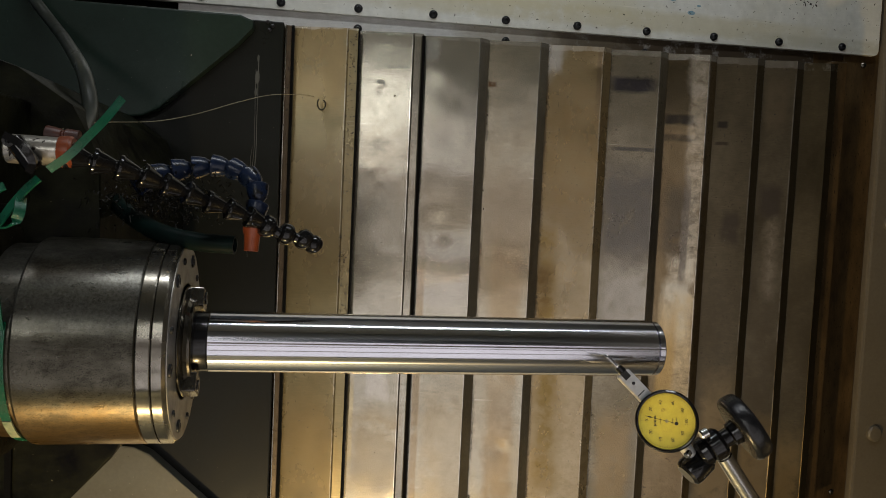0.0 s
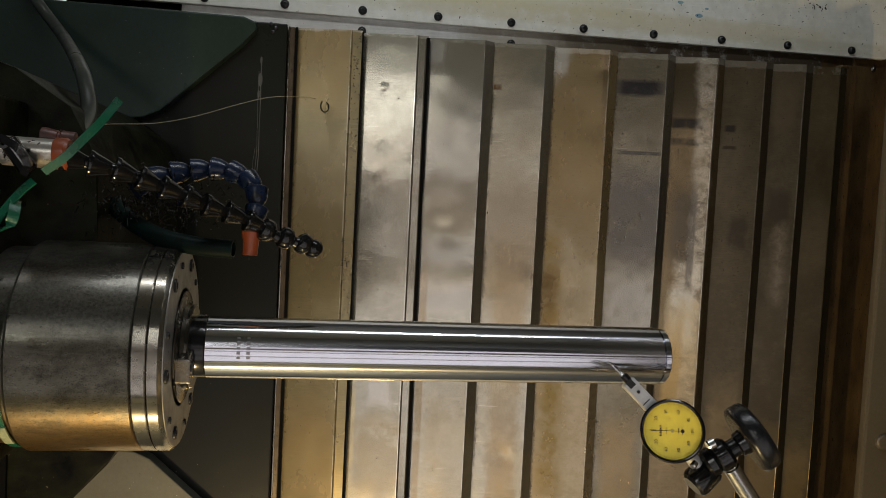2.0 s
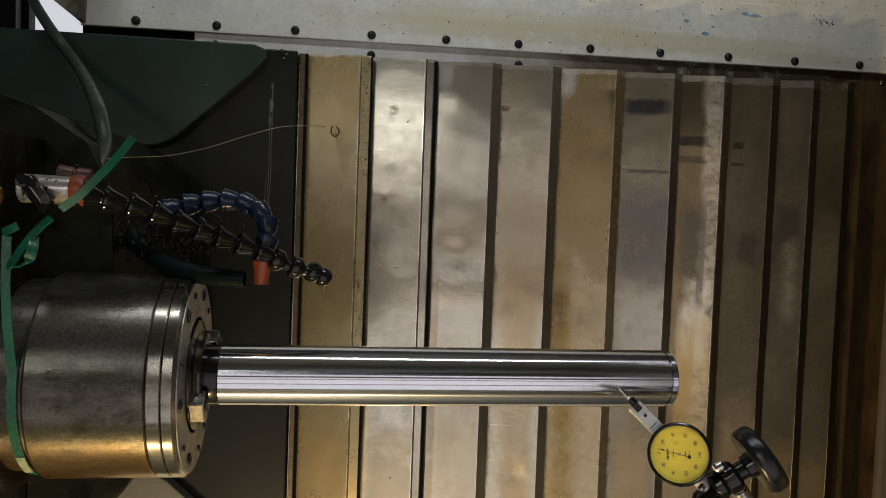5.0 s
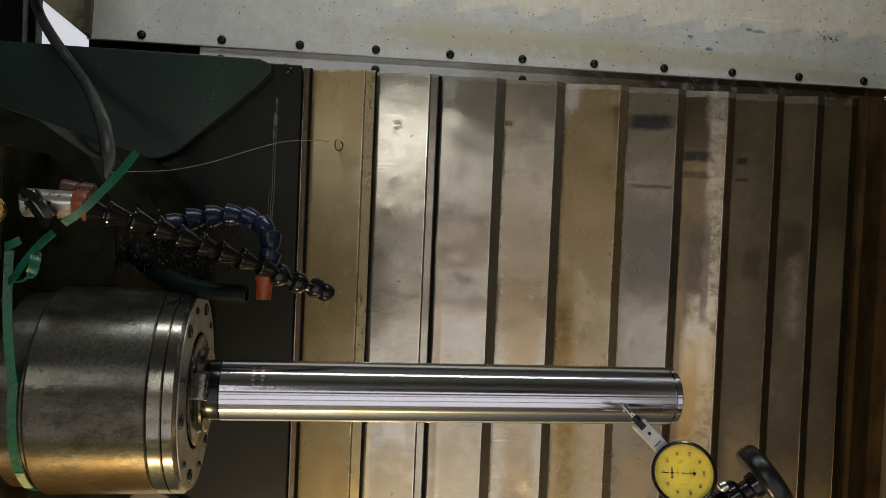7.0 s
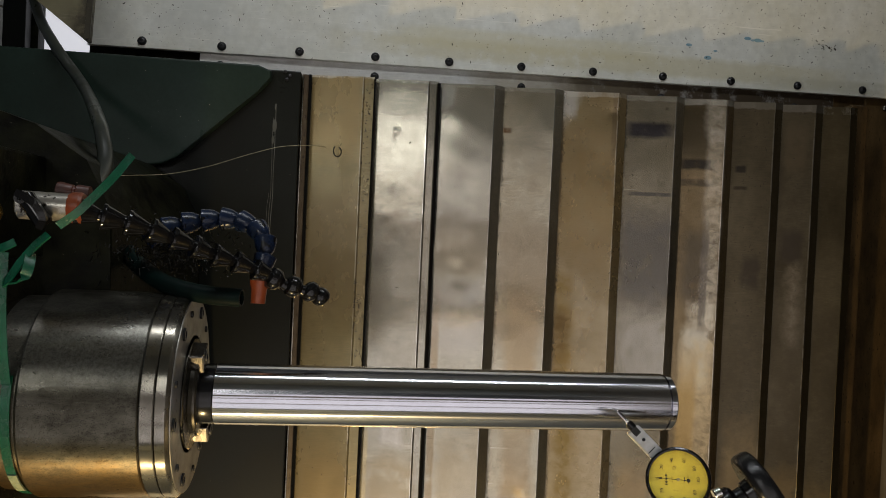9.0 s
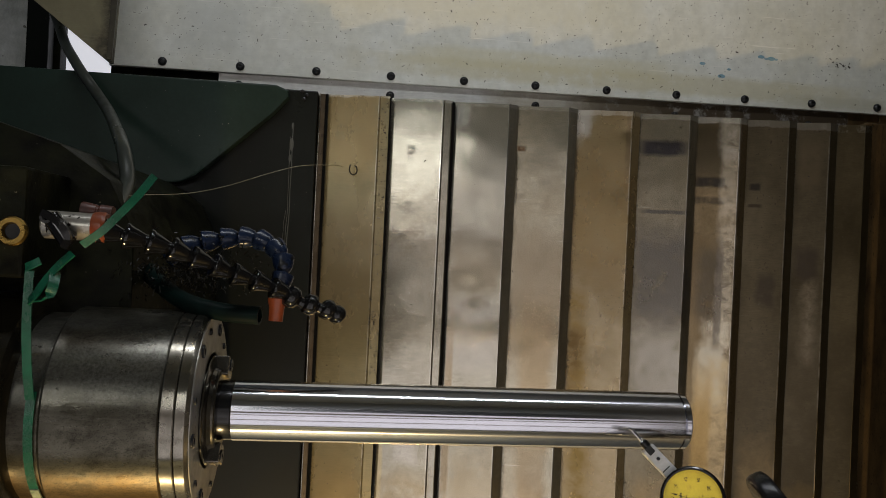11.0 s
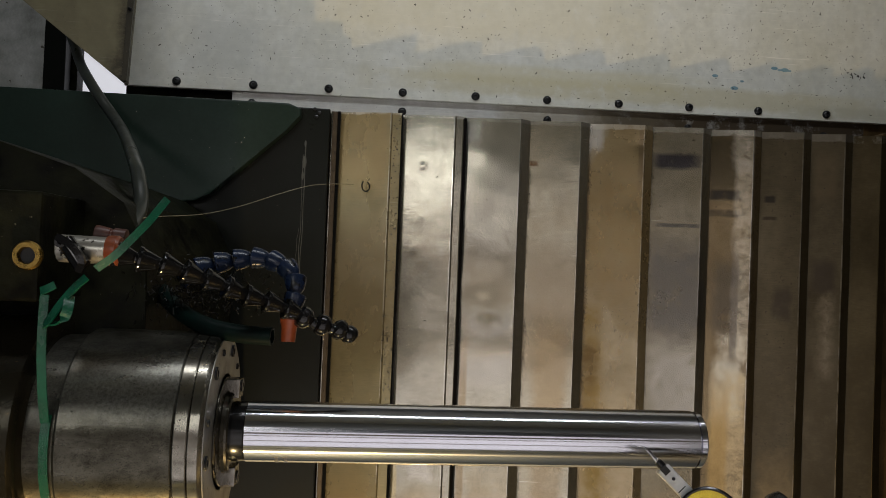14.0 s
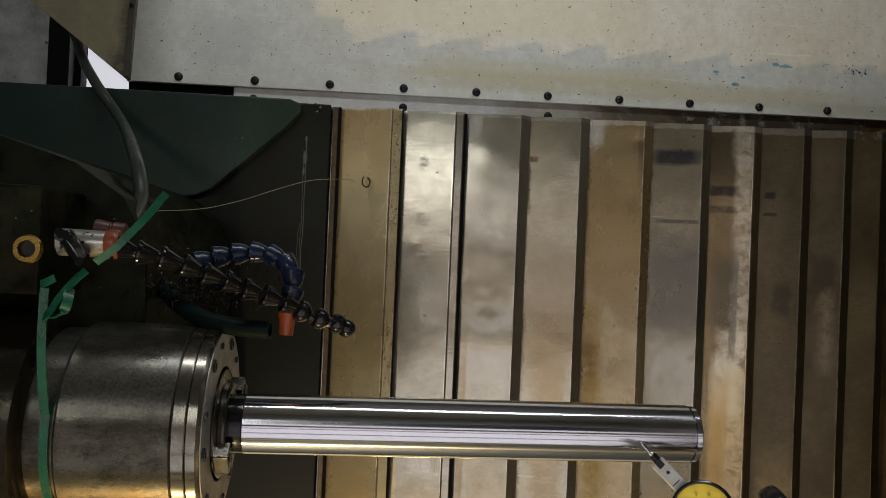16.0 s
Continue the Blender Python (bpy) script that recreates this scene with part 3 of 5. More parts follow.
# ---------------------------------------------------------------- telescopic way cover
EDGES = [1.4805, 1.4075, 1.3345, 1.2580, 1.1870, 1.1105, 1.0390, 0.9760, 0.9140, 0.8610, 0.8150]
BROWNISH = (0.34, 0.24, 0.13)
GOLD = (0.50, 0.41, 0.26)
# some marks put reflections and shade into the steel's colour
LOOKS = [
    # top plate: the first mark paints in shade from the hoses
    ((0.30, 0.258, 0.145), (0.18, 0.14, 0.072), 0.7, 0.26, [(0.09, 1.445, 0.075, 0.035, (0.20, 0.155, 0.09), 0.65), (0.25, 1.45, 0.05, 0.03, (0.36, 0.26, 0.12), 0.5), (-0.20, 1.45, 0.07, 0.03, (0.26, 0.19, 0.09), 0.6)]),
    # second plate: the first mark is a dark reflection painted on
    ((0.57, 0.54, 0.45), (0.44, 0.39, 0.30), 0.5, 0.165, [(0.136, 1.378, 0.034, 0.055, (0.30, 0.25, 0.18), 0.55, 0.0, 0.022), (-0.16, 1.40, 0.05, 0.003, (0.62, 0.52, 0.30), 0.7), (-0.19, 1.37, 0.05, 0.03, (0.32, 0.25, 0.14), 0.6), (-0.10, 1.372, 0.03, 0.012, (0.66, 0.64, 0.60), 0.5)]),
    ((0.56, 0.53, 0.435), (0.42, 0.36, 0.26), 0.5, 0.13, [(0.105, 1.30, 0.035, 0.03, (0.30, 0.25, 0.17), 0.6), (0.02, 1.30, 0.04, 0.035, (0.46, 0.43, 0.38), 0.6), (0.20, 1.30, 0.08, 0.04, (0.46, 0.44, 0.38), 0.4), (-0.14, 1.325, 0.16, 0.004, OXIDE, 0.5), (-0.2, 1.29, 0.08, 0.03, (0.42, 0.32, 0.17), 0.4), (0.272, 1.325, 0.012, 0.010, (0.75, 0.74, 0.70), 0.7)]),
    # fourth plate: the last mark paints in the darker half of a reflection
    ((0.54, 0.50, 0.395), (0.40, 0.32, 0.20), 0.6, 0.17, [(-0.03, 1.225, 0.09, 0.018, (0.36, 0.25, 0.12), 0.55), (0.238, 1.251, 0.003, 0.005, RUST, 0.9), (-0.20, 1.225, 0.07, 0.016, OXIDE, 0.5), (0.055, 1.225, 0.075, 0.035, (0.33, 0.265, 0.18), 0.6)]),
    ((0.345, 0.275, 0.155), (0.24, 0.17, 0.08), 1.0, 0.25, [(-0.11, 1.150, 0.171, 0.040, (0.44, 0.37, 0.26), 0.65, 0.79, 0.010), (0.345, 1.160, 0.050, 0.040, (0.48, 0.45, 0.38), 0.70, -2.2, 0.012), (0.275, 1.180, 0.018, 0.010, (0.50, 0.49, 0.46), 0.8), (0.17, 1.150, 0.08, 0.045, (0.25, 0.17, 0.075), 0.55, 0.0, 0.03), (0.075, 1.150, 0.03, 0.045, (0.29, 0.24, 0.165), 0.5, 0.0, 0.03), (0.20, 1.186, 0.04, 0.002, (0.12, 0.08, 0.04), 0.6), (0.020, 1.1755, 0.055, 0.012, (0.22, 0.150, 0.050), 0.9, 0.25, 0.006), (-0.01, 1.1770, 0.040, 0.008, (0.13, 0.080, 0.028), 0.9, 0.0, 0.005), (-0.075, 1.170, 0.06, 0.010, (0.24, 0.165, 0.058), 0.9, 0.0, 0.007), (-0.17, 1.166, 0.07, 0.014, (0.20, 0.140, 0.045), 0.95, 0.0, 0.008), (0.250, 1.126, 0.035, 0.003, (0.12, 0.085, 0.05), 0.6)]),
    # sixth plate: the first two marks paint a dark and a pale reflection
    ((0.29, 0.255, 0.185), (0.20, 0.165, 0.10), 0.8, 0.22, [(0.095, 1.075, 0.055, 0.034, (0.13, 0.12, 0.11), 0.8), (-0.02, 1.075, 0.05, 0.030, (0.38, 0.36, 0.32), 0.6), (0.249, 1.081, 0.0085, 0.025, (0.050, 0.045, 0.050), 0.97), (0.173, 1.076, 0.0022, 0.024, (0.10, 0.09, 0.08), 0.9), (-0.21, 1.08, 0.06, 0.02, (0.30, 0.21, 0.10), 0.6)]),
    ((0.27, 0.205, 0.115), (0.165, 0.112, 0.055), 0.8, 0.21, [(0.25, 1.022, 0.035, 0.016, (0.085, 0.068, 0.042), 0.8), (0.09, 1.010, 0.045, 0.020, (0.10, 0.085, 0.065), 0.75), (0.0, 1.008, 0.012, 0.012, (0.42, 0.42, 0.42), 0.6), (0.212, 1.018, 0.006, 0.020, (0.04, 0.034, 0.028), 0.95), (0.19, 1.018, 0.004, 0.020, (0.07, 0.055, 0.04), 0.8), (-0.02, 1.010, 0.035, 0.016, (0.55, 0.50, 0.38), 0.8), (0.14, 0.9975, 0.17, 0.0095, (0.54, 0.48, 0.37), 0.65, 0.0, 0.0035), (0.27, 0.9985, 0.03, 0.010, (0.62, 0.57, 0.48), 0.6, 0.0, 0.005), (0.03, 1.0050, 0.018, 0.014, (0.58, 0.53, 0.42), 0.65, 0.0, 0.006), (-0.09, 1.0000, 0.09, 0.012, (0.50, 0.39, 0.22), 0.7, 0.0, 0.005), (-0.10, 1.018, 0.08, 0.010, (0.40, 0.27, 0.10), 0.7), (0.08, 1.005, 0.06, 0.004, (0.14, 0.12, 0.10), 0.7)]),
    # bottom three: oily dark tint; marks paint a shaded middle and lamplit left
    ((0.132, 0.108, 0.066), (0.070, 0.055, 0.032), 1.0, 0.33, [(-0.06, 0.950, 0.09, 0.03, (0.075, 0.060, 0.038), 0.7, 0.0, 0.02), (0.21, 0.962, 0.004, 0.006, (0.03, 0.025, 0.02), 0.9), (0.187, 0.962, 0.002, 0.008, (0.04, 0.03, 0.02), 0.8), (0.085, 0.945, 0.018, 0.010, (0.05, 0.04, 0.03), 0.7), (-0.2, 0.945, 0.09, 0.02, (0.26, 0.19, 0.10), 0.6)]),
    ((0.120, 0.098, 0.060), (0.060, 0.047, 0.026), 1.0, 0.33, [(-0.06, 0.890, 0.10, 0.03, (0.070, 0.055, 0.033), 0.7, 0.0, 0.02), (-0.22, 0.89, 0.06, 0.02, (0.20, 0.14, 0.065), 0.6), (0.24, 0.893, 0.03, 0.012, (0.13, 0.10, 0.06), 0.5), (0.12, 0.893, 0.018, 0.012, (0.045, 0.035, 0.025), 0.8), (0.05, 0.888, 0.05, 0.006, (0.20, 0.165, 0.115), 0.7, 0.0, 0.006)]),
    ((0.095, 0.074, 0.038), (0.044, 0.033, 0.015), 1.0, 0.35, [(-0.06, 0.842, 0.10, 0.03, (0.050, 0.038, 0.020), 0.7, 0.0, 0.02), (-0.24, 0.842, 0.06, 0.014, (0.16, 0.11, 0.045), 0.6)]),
]
# dents: x, z, depth towards the column, radius
DENTS = [(0.2275, 1.381, -0.0010, 0.0036), (0.222, 1.381, 0.0006, 0.0034), (0.171, 1.380, -0.0006, 0.0030), (0.133, 1.386, -0.0004, 0.007), (0.165, 1.380, -0.0004, 0.010), (0.057, 1.363, 0.0007, 0.018),
         (0.095, 1.312, 0.0014, 0.022), (0.070, 1.300, -0.0008, 0.016), (0.175, 1.300, 0.0011, 0.022), (0.245, 1.305, -0.0008, 0.018), (0.010, 1.150, 0.0018, 0.018), (0.035, 1.165, -0.0013, 0.012), (-0.19, 1.225, 0.0018, 0.014),
         (0.20, 1.135, 0.0009, 0.022), (0.265, 1.125, 0.0022, 0.010), (0.019, 0.999, 0.0012, 0.008), (0.02, 1.235, 0.0006, 0.025), (-0.12, 1.31, 0.0008, 0.03)]
cover = thing("telescopic_way_cover", (0, 0.40, 0.80), "stepped steel telescopic way cover with oily stains, dents and painted reflections", "way cover")
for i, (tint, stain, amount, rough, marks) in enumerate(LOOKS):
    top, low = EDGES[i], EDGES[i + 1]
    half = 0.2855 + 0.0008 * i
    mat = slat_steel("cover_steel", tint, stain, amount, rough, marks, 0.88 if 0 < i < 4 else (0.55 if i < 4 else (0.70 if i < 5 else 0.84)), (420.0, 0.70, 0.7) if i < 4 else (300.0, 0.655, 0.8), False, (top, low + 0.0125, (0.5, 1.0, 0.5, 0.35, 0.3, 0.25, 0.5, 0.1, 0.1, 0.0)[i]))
    y_top, y_low, fold = 0.3550, 0.3428, 0.0125
    drop = (-0.0008, 0.0012, 0.0060, 0.0060, 0.0055)[i] if i < 5 else (0.0046 if i < 7 else 0.0030)
    step = 0.0006 * i
    rows = [(top + 0.010, y_top + 0.002)] + [(top - (top - low - fold) * k / 20, y_top + (y_low - y_top) * k / 20) for k in range(21)]
    rows += [(low + fold - 0.0006, y_low - 0.0006), (low + fold - 0.0020, y_low + 0.0004), (low + 0.0006, y_low + drop), (low, y_low + drop + 0.0008), (low + 0.0004, y_top + 0.006)]
    bm = fresh()
    cols = 200
    grid = []
    for z, y in rows:
        line = []
        for c in range(cols + 1):
            x = half * (2 * c / cols - 1)
            dy = (0.0006 if i < 4 else 0.0009) * noise.noise(Vector((x * 9, z * 10, i * 3.1))) + 0.0002 * noise.noise(Vector((x * 40, z * 40, i * 1.7)))
            for dx, dz, depth, rad in DENTS:
                q = ((x - dx) ** 2 + (z - dz) ** 2) / (rad * rad)
                if q < 6 and low + fold < dz < top:
                    dy += 0.6 * depth * math.exp(-q * 1.4)
            line.append(bm.verts.new((x, y + step + dy, z)))
        grid.append(line)
    for a, b in zip(grid, grid[1:]):
        for c in range(cols):
            bm.faces.new((a[c], a[c + 1], b[c + 1], b[c]))
    # turned-back ends
    for c in (0, cols):
        back = [bm.verts.new((line[c].co.x, 0.412, line[c].co.z)) for line in grid]
        for r in range(len(grid) - 1):
            bm.faces.new((grid[r][c], grid[r + 1][c], back[r + 1], back[r]))
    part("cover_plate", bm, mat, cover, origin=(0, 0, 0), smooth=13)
# black strips stand in for the shaded gaps between the plates
for i, deep, high in ((1, 0.0012, 0.0006), (2, 0.0012, 0.0022)):
    z = EDGES[i]
    part("gap_strip", box(fresh(), -0.284, 0.284, 0.3412, 0.3565, z - deep, z + high, 0.0004), M_GAP, cover, "black strip standing in for a dark gap")
# another black strip for the dark gap above the top plate
part("gap_strip", box(fresh(), -0.284, 0.284, 0.3446, 0.3560, 1.4772, 1.4799), M_GAP, cover, "black strip standing in for a dark gap")
part("top_frame", box(fresh(), -0.284, 0.284, 0.345, 0.40, 1.4800, 1.4870, 0.001), M_RUSTY, cover, "rusty steel strip at the head")
part("edge_strip", box(fresh(), -0.284, 0.284, 0.3436, 0.3449, 1.4853, 1.4866, 0.0003), M_RING, cover, "bright worn edge")
part("end_rail", box(fresh(), -0.30, 0.30, 0.366, 0.41, 0.7900, 0.8130, 0.002), M_BROWN, cover, "brown oily end rail")
foot = thing("bed_front", (0, 0.4, 0.0), "brown oily bed casting with a grey painted face below the cover", "machine bed")
part("upper_plate", box(fresh(), -0.60, 0.60, 0.4245, 0.444, 0.7005, 0.800, 0.002), M_BROWN, foot)
part("rib", box(fresh(), -0.60, 0.60, 0.420, 0.4243, 0.7530, 0.7570, 0.001), M_BROWN, foot)
part("face", box(fresh(), -0.70, 0.70, 0.4150, 0.444, 0.001, 0.7000, 0.004), M_BEDGREY, foot)
for x, z, r in ((-0.193, 0.672, 0.011), (0.10, 0.672, 0.011)):
    part("bolt", lathe(fresh(), axis_frame((x, 0.4155, z), (0, -1, 0)), [(0, -0.001), (r, -0.001), (r, 0.004), (r * 0.8, 0.006), (0, 0.0065)], 24), M_BEDGREY, foot, origin=(x, 0.4155, z), smooth=30)
for x, z in ((0.311, 0.724), (-0.279, 0.723)):
    part("screw", lathe(fresh(), axis_frame((x, 0.4243, z), (0, -1, 0)), [(0, -0.001), (0.004, -0.001), (0.004, 0.001), (0.002, 0.0025), (0, 0.0026)], 16), M_HUB, foot, origin=(x, 0.4243, z), smooth=30)

# ---------------------------------------------------------------- spindle head
head = thing("headstock", (0, 0.2, 1.75), "dark green painted spindle head with oily grime", "spindle head")
part("rear_plate", box(fresh(), -0.2845, 0.2845, 0.335, 0.40, 1.4880, 2.05, 0.0015), M_DARK, head)
wing = [(0.2850, 1.93), (0.2850, 1.532), (0.2800, 1.519), (0.2720, 1.519), (0.255, 1.534), (0.182, 1.612), (0.174, 1.628), (0.165, 1.70), (0.165, 1.93)]
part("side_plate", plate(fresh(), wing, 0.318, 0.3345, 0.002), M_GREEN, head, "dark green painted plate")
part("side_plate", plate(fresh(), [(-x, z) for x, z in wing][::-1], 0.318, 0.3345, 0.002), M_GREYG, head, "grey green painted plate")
block = [(0.215, 1.95), (0.192, 1.70), (0.172, 1.636), (0.150, 1.603), (0.115, 1.585), (0.02, 1.585), (-0.066, 1.566), (-0.082, 1.575), (-0.112, 1.603), (-0.17, 1.66), (-0.215, 1.95)]
bm = plate(fresh(), block, 0.012, 0.317)
bmesh.ops.bevel(bm, geom=[e for e in bm.edges], offset=0.002, segments=2, affect="EDGES", profile=0.6)
part("nose_casting", bm, M_CAST, head, "black oily casting", smooth=40)
bm = fresh()
box(bm, 0.085, 0.150, -0.055, 0.02, 1.628, 1.92, 0.002)
part("valve_block", bm, M_CAST, head)
part("seam_rib", box(fresh(), -0.20, -0.07, 0.009, 0.02, 1.636, 1.640), M_GAP, head)
# drips on the rear plate
bm = fresh()
for lead, start, end, thick in ((0.0, 0.247, 0.045, 0.00050), (0.0026, 0.232, 0.060, 0.00034), (0.0052, 0.150, 0.03, 0.00024)):
    line = []
    for k in range(40):
        x = start + (end - start) * k / 39
        line.append(Vector((x, 0.3350, 1.5135 + lead * (1 - 0.5 * abs(noise.noise(Vector((x * 30, lead * 900, 1))))) + 0.0016 * noise.noise(Vector((x * 22, lead * 400, 7))) + 0.010 * max(0.0, 0.16 - x) * 0.6)))
    tube(bm, line, thick, 6)
for x, z, rx, rz in ((0.2235, 1.5142, 0.0075, 0.0024), (0.2440, 1.5138, 0.0040, 0.0013), (0.2080, 1.5155, 0.0050, 0.0014)):
    bmesh.ops.create_uvsphere(bm, u_segments=10, v_segments=6, radius=1, matrix=Matrix.LocRotScale((x, 0.335, z), None, (rx, 0.0004, rz)))
part("dried_drip", bm, M_DRIP, head, "dried pale coolant drip")
for x, z in ((0.283, 1.505), (0.279, 1.500), (0.2745, 1.503)):
    part("bolt", lathe(fresh(), axis_frame((x, 0.334, z), (0, -1, 0)), [(0, 0), (0.0022, 0), (0.0018, 0.0012), (0, 0.0018)], 8), M_BLACKSCREW, head)

# brass-ringed port
port = thing("coolant_port", (0.112, -0.056, 1.6335), "brass ringed coolant port on the head", "pipe port")
f = axis_frame((0.112, -0.0552, 1.6335), (0, -1, 0)) @ Matrix.Scale(0.82, 4)
part("brass_ring", lathe(fresh(), f, [(0.0055, 0.0), (0.0102, 0.0), (0.0106, 0.003), (0.0094, 0.005), (0.0062, 0.005), (0.0055, 0.003), (0.0055, 0.0)], 32), M_BRASS, port, smooth=30)
part("bore", lathe(fresh(), f, [(0, 0.0), (0.0056, 0.0), (0.0056, 0.0012), (0, 0.0012)], 24), M_SOCKET, port)

# ---------------------------------------------------------------- spindle cartridge (stands still)
AX = axis_frame((0, 0, 0), (0, 0, 1))
cart = thing("spindle_cartridge", (0, 0, 1.53), "worn steel spindle cartridge with brown oil film and painted glow", "spindle housing")
R = 0.0652
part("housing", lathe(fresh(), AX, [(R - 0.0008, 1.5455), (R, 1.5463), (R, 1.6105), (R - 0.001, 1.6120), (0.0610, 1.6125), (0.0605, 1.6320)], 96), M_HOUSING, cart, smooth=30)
part("sleeve", lathe(fresh(), AX, [(0.0600, 1.6300), (0.0690, 1.6310), (0.0725, 1.6335), (0.0730, 1.80), (0.0600, 1.80)], 96), M_SLEEVE, cart, "oily sleeve with shade in its colour", smooth=30)
part("ring", lathe(fresh(), AX, [(R - 0.002, 1.5370), (R - 0.0004, 1.5370), (R, 1.5376), (R, 1.5444), (R - 0.0004, 1.5450), (R - 0.002, 1.5453)], 96), M_RING, cart, "bright turned steel ring", smooth=30)
part("ring", lathe(fresh(), AX, [(0.0376, 1.5285), (R - 0.0022, 1.5285), (R - 0.0004, 1.5300), (R, 1.5306), (R, 1.5360), (R - 0.0006, 1.5366), (0.0376, 1.5366)], 96), M_RING, cart, "bright turned steel ring", smooth=30)
part("flange_face", lathe(fresh(), AX, [(0.0378, 1.5278), (R - 0.0028, 1.5278), (R - 0.0026, 1.5284), (0.0378, 1.5284), (0.0378, 1.5278)], 72), M_FACE, cart)
for k in range(6):
    a = radians(22 + 60 * k)
    socket_screw(cart, (0.0545 * math.cos(a), 0.0545 * math.sin(a), 1.5274), (0, 0, -1), 0.0042)
for k in range(6):
    a = radians(47 + 60 * k)
    socket_screw(cart, (0.0545 * math.cos(a), 0.0545 * math.sin(a), 1.5276), (0, 0, -1), 0.0022, M_SOCKET)

# ---------------------------------------------------------------- spindle nose with drive keys (turns)
spin = thing("spindle_nose", (0, 0, 1.52), "turned steel spindle nose with two drive keys", "spindle")
part("hub", lathe(fresh(), AX, [(0.0, 1.5205), (0.0205, 1.5205), (0.0262, 1.5205), (0.0272, 1.5213), (0.0272, 1.5228), (0.0285, 1.5250), (0.0352, 1.5262), (0.0358, 1.5268), (0.0358, 1.5300), (0, 1.5300)], 72), M_HUB, spin, smooth=30)
for sgn in (1, -1):
    bm = box(fresh(), -0.0082, 0.0082, sgn * 0.0285 - 0.0064, sgn * 0.0285 + 0.0064, 1.5175, 1.5300, 0.0010)
    key = part("drive_key", bm, M_KEY, spin, "bright steel drive key", origin=(0, sgn * 0.0290, 1.52))
    part("screw", lathe(fresh(), axis_frame((0, sgn * 0.0300, 1.5174), (0, 0, -1)), [(0, 0), (0.0042, 0), (0.0042, 0.0008), (0.002, 0.0008), (0.002, -0.001), (0, -0.001)], 16), M_BLACKSCREW, key, smooth=30)

# ---------------------------------------------------------------- test bar (turns with the spindle)
bar = thing("test_bar", (0, 0, 1.2), "ground and polished steel spindle test bar with a black collar", "test bar")
part("shaft", lathe(fresh(), AX, [(0, 1.1990), (0.0125, 1.1990), (0.0130, 1.2005), (0.0165, 1.2005), (0.0186, 1.2008), (0.0193, 1.2016), (0.0194, 1.2050), (0.0172, 1.2052), (0.0172, 1.2064), (0.0199, 1.2066), (0.0200, 1.2070), (0.0200, 1.5115), (0.0197, 1.5120), (0, 1.5120)], 128), M_BAR, bar, smooth=25)
part("collar", lathe(fresh(), AX, [(0, 1.5118), (0.0192, 1.5121), (0.0196, 1.5128), (0.0196, 1.5206), (0, 1.5206)], 72), M_BLACKEN, bar, "black oxide collar", smooth=30)
bm = fresh()
for k, w in enumerate((0.8, 1.1, 0.9, 1.2, 0.7)):
    a = radians(-90 + 7 + 9 * k)
    for j in (0, 1):
        bmesh.ops.create_cube(bm, size=1, matrix=Matrix.Translation((0.02 * math.cos(a), 0.02 * math.sin(a), 1.491 - 0.006 * j)) @ pose(0, 0, 0, 0, 0, math.degrees(a)) @ Matrix.Diagonal((0.0001, 0.0018 * w, 0.0022, 1)))
part("etched_mark", bm, M_ETCH, bar, "faint etched marking")

# ---------------------------------------------------------------- hoses, nozzles, strap
def link(parent, p, d, r, length, mat, domed):
    """One ball-and-socket piece of a jointed coolant hose: neck, flared skirt and rim band."""
    flare = [(0.60, 0.20), (0.80, 0.36), (0.93, 0.58), (1.00, 0.84)] if domed else [(0.50, 0.16), (0.60, 0.30), (0.95, 0.80), (1.00, 0.84)]
    profile = [(0, -0.10), (0.42, -0.10), (0.47, -0.06), (0.49, 0.0), (0.49, 0.14)] + flare + [(1.02, 0.87), (1.02, 0.97), (0.98, 1.0), (0.86, 1.0), (0.55, 0.97), (0, 0.97)]
    return part("hose_link", lathe(fresh(), axis_frame(p, d), [(r * u, length * v) for u, v in profile], 26), mat, parent, origin=p, smooth=24)


def jointed(name, at, label, pts, count, r0, r1, mat, domed=False):
    line = spline(pts, 24)
    dist = [0.0]
    for a, b in zip(line, line[1:]):
        dist.append(dist[-1] + (b - a).length)
    hose = thing(name, at, label, "coolant hose", "jointed coolant hoses")

    def along(s):
        for k in range(len(line) - 1):
            if dist[k + 1] >= s:
                return line[k].lerp(line[k + 1], (s - dist[k]) / max(dist[k + 1] - dist[k], 1e-9))
        return line[-1]
    step = dist[-1] / count
    for k in range(count):
        p, q = along(k * step), along((k + 1) * step)
        r = r0 + (r1 - r0) * k / (count - 1)
        link(hose, q + (q - p) * 0.06, p - q, r, step * 1.06, mat, domed)
    return hose, along(dist[-1]), (along(dist[-1]) - along(dist[-1] - step)).normalized()


black, end, way = jointed("coolant_hose", (0.118, -0.05, 1.586), "glossy black jointed coolant hose ending in a round nozzle",
                          [(0.1155, -0.052, 1.5870), (0.1135, -0.050, 1.5790), (0.1108, -0.046, 1.5660), (0.1078, -0.042, 1.5530), (0.1025, -0.037, 1.5410), (0.0985, -0.032, 1.5280), (0.0930, -0.026, 1.5165), (0.0890, -0.021, 1.5035), (0.0842, -0.016, 1.4905), (0.0785, -0.011, 1.4775)], 9, 0.0080, 0.0070, M_BLACKPLASTIC)
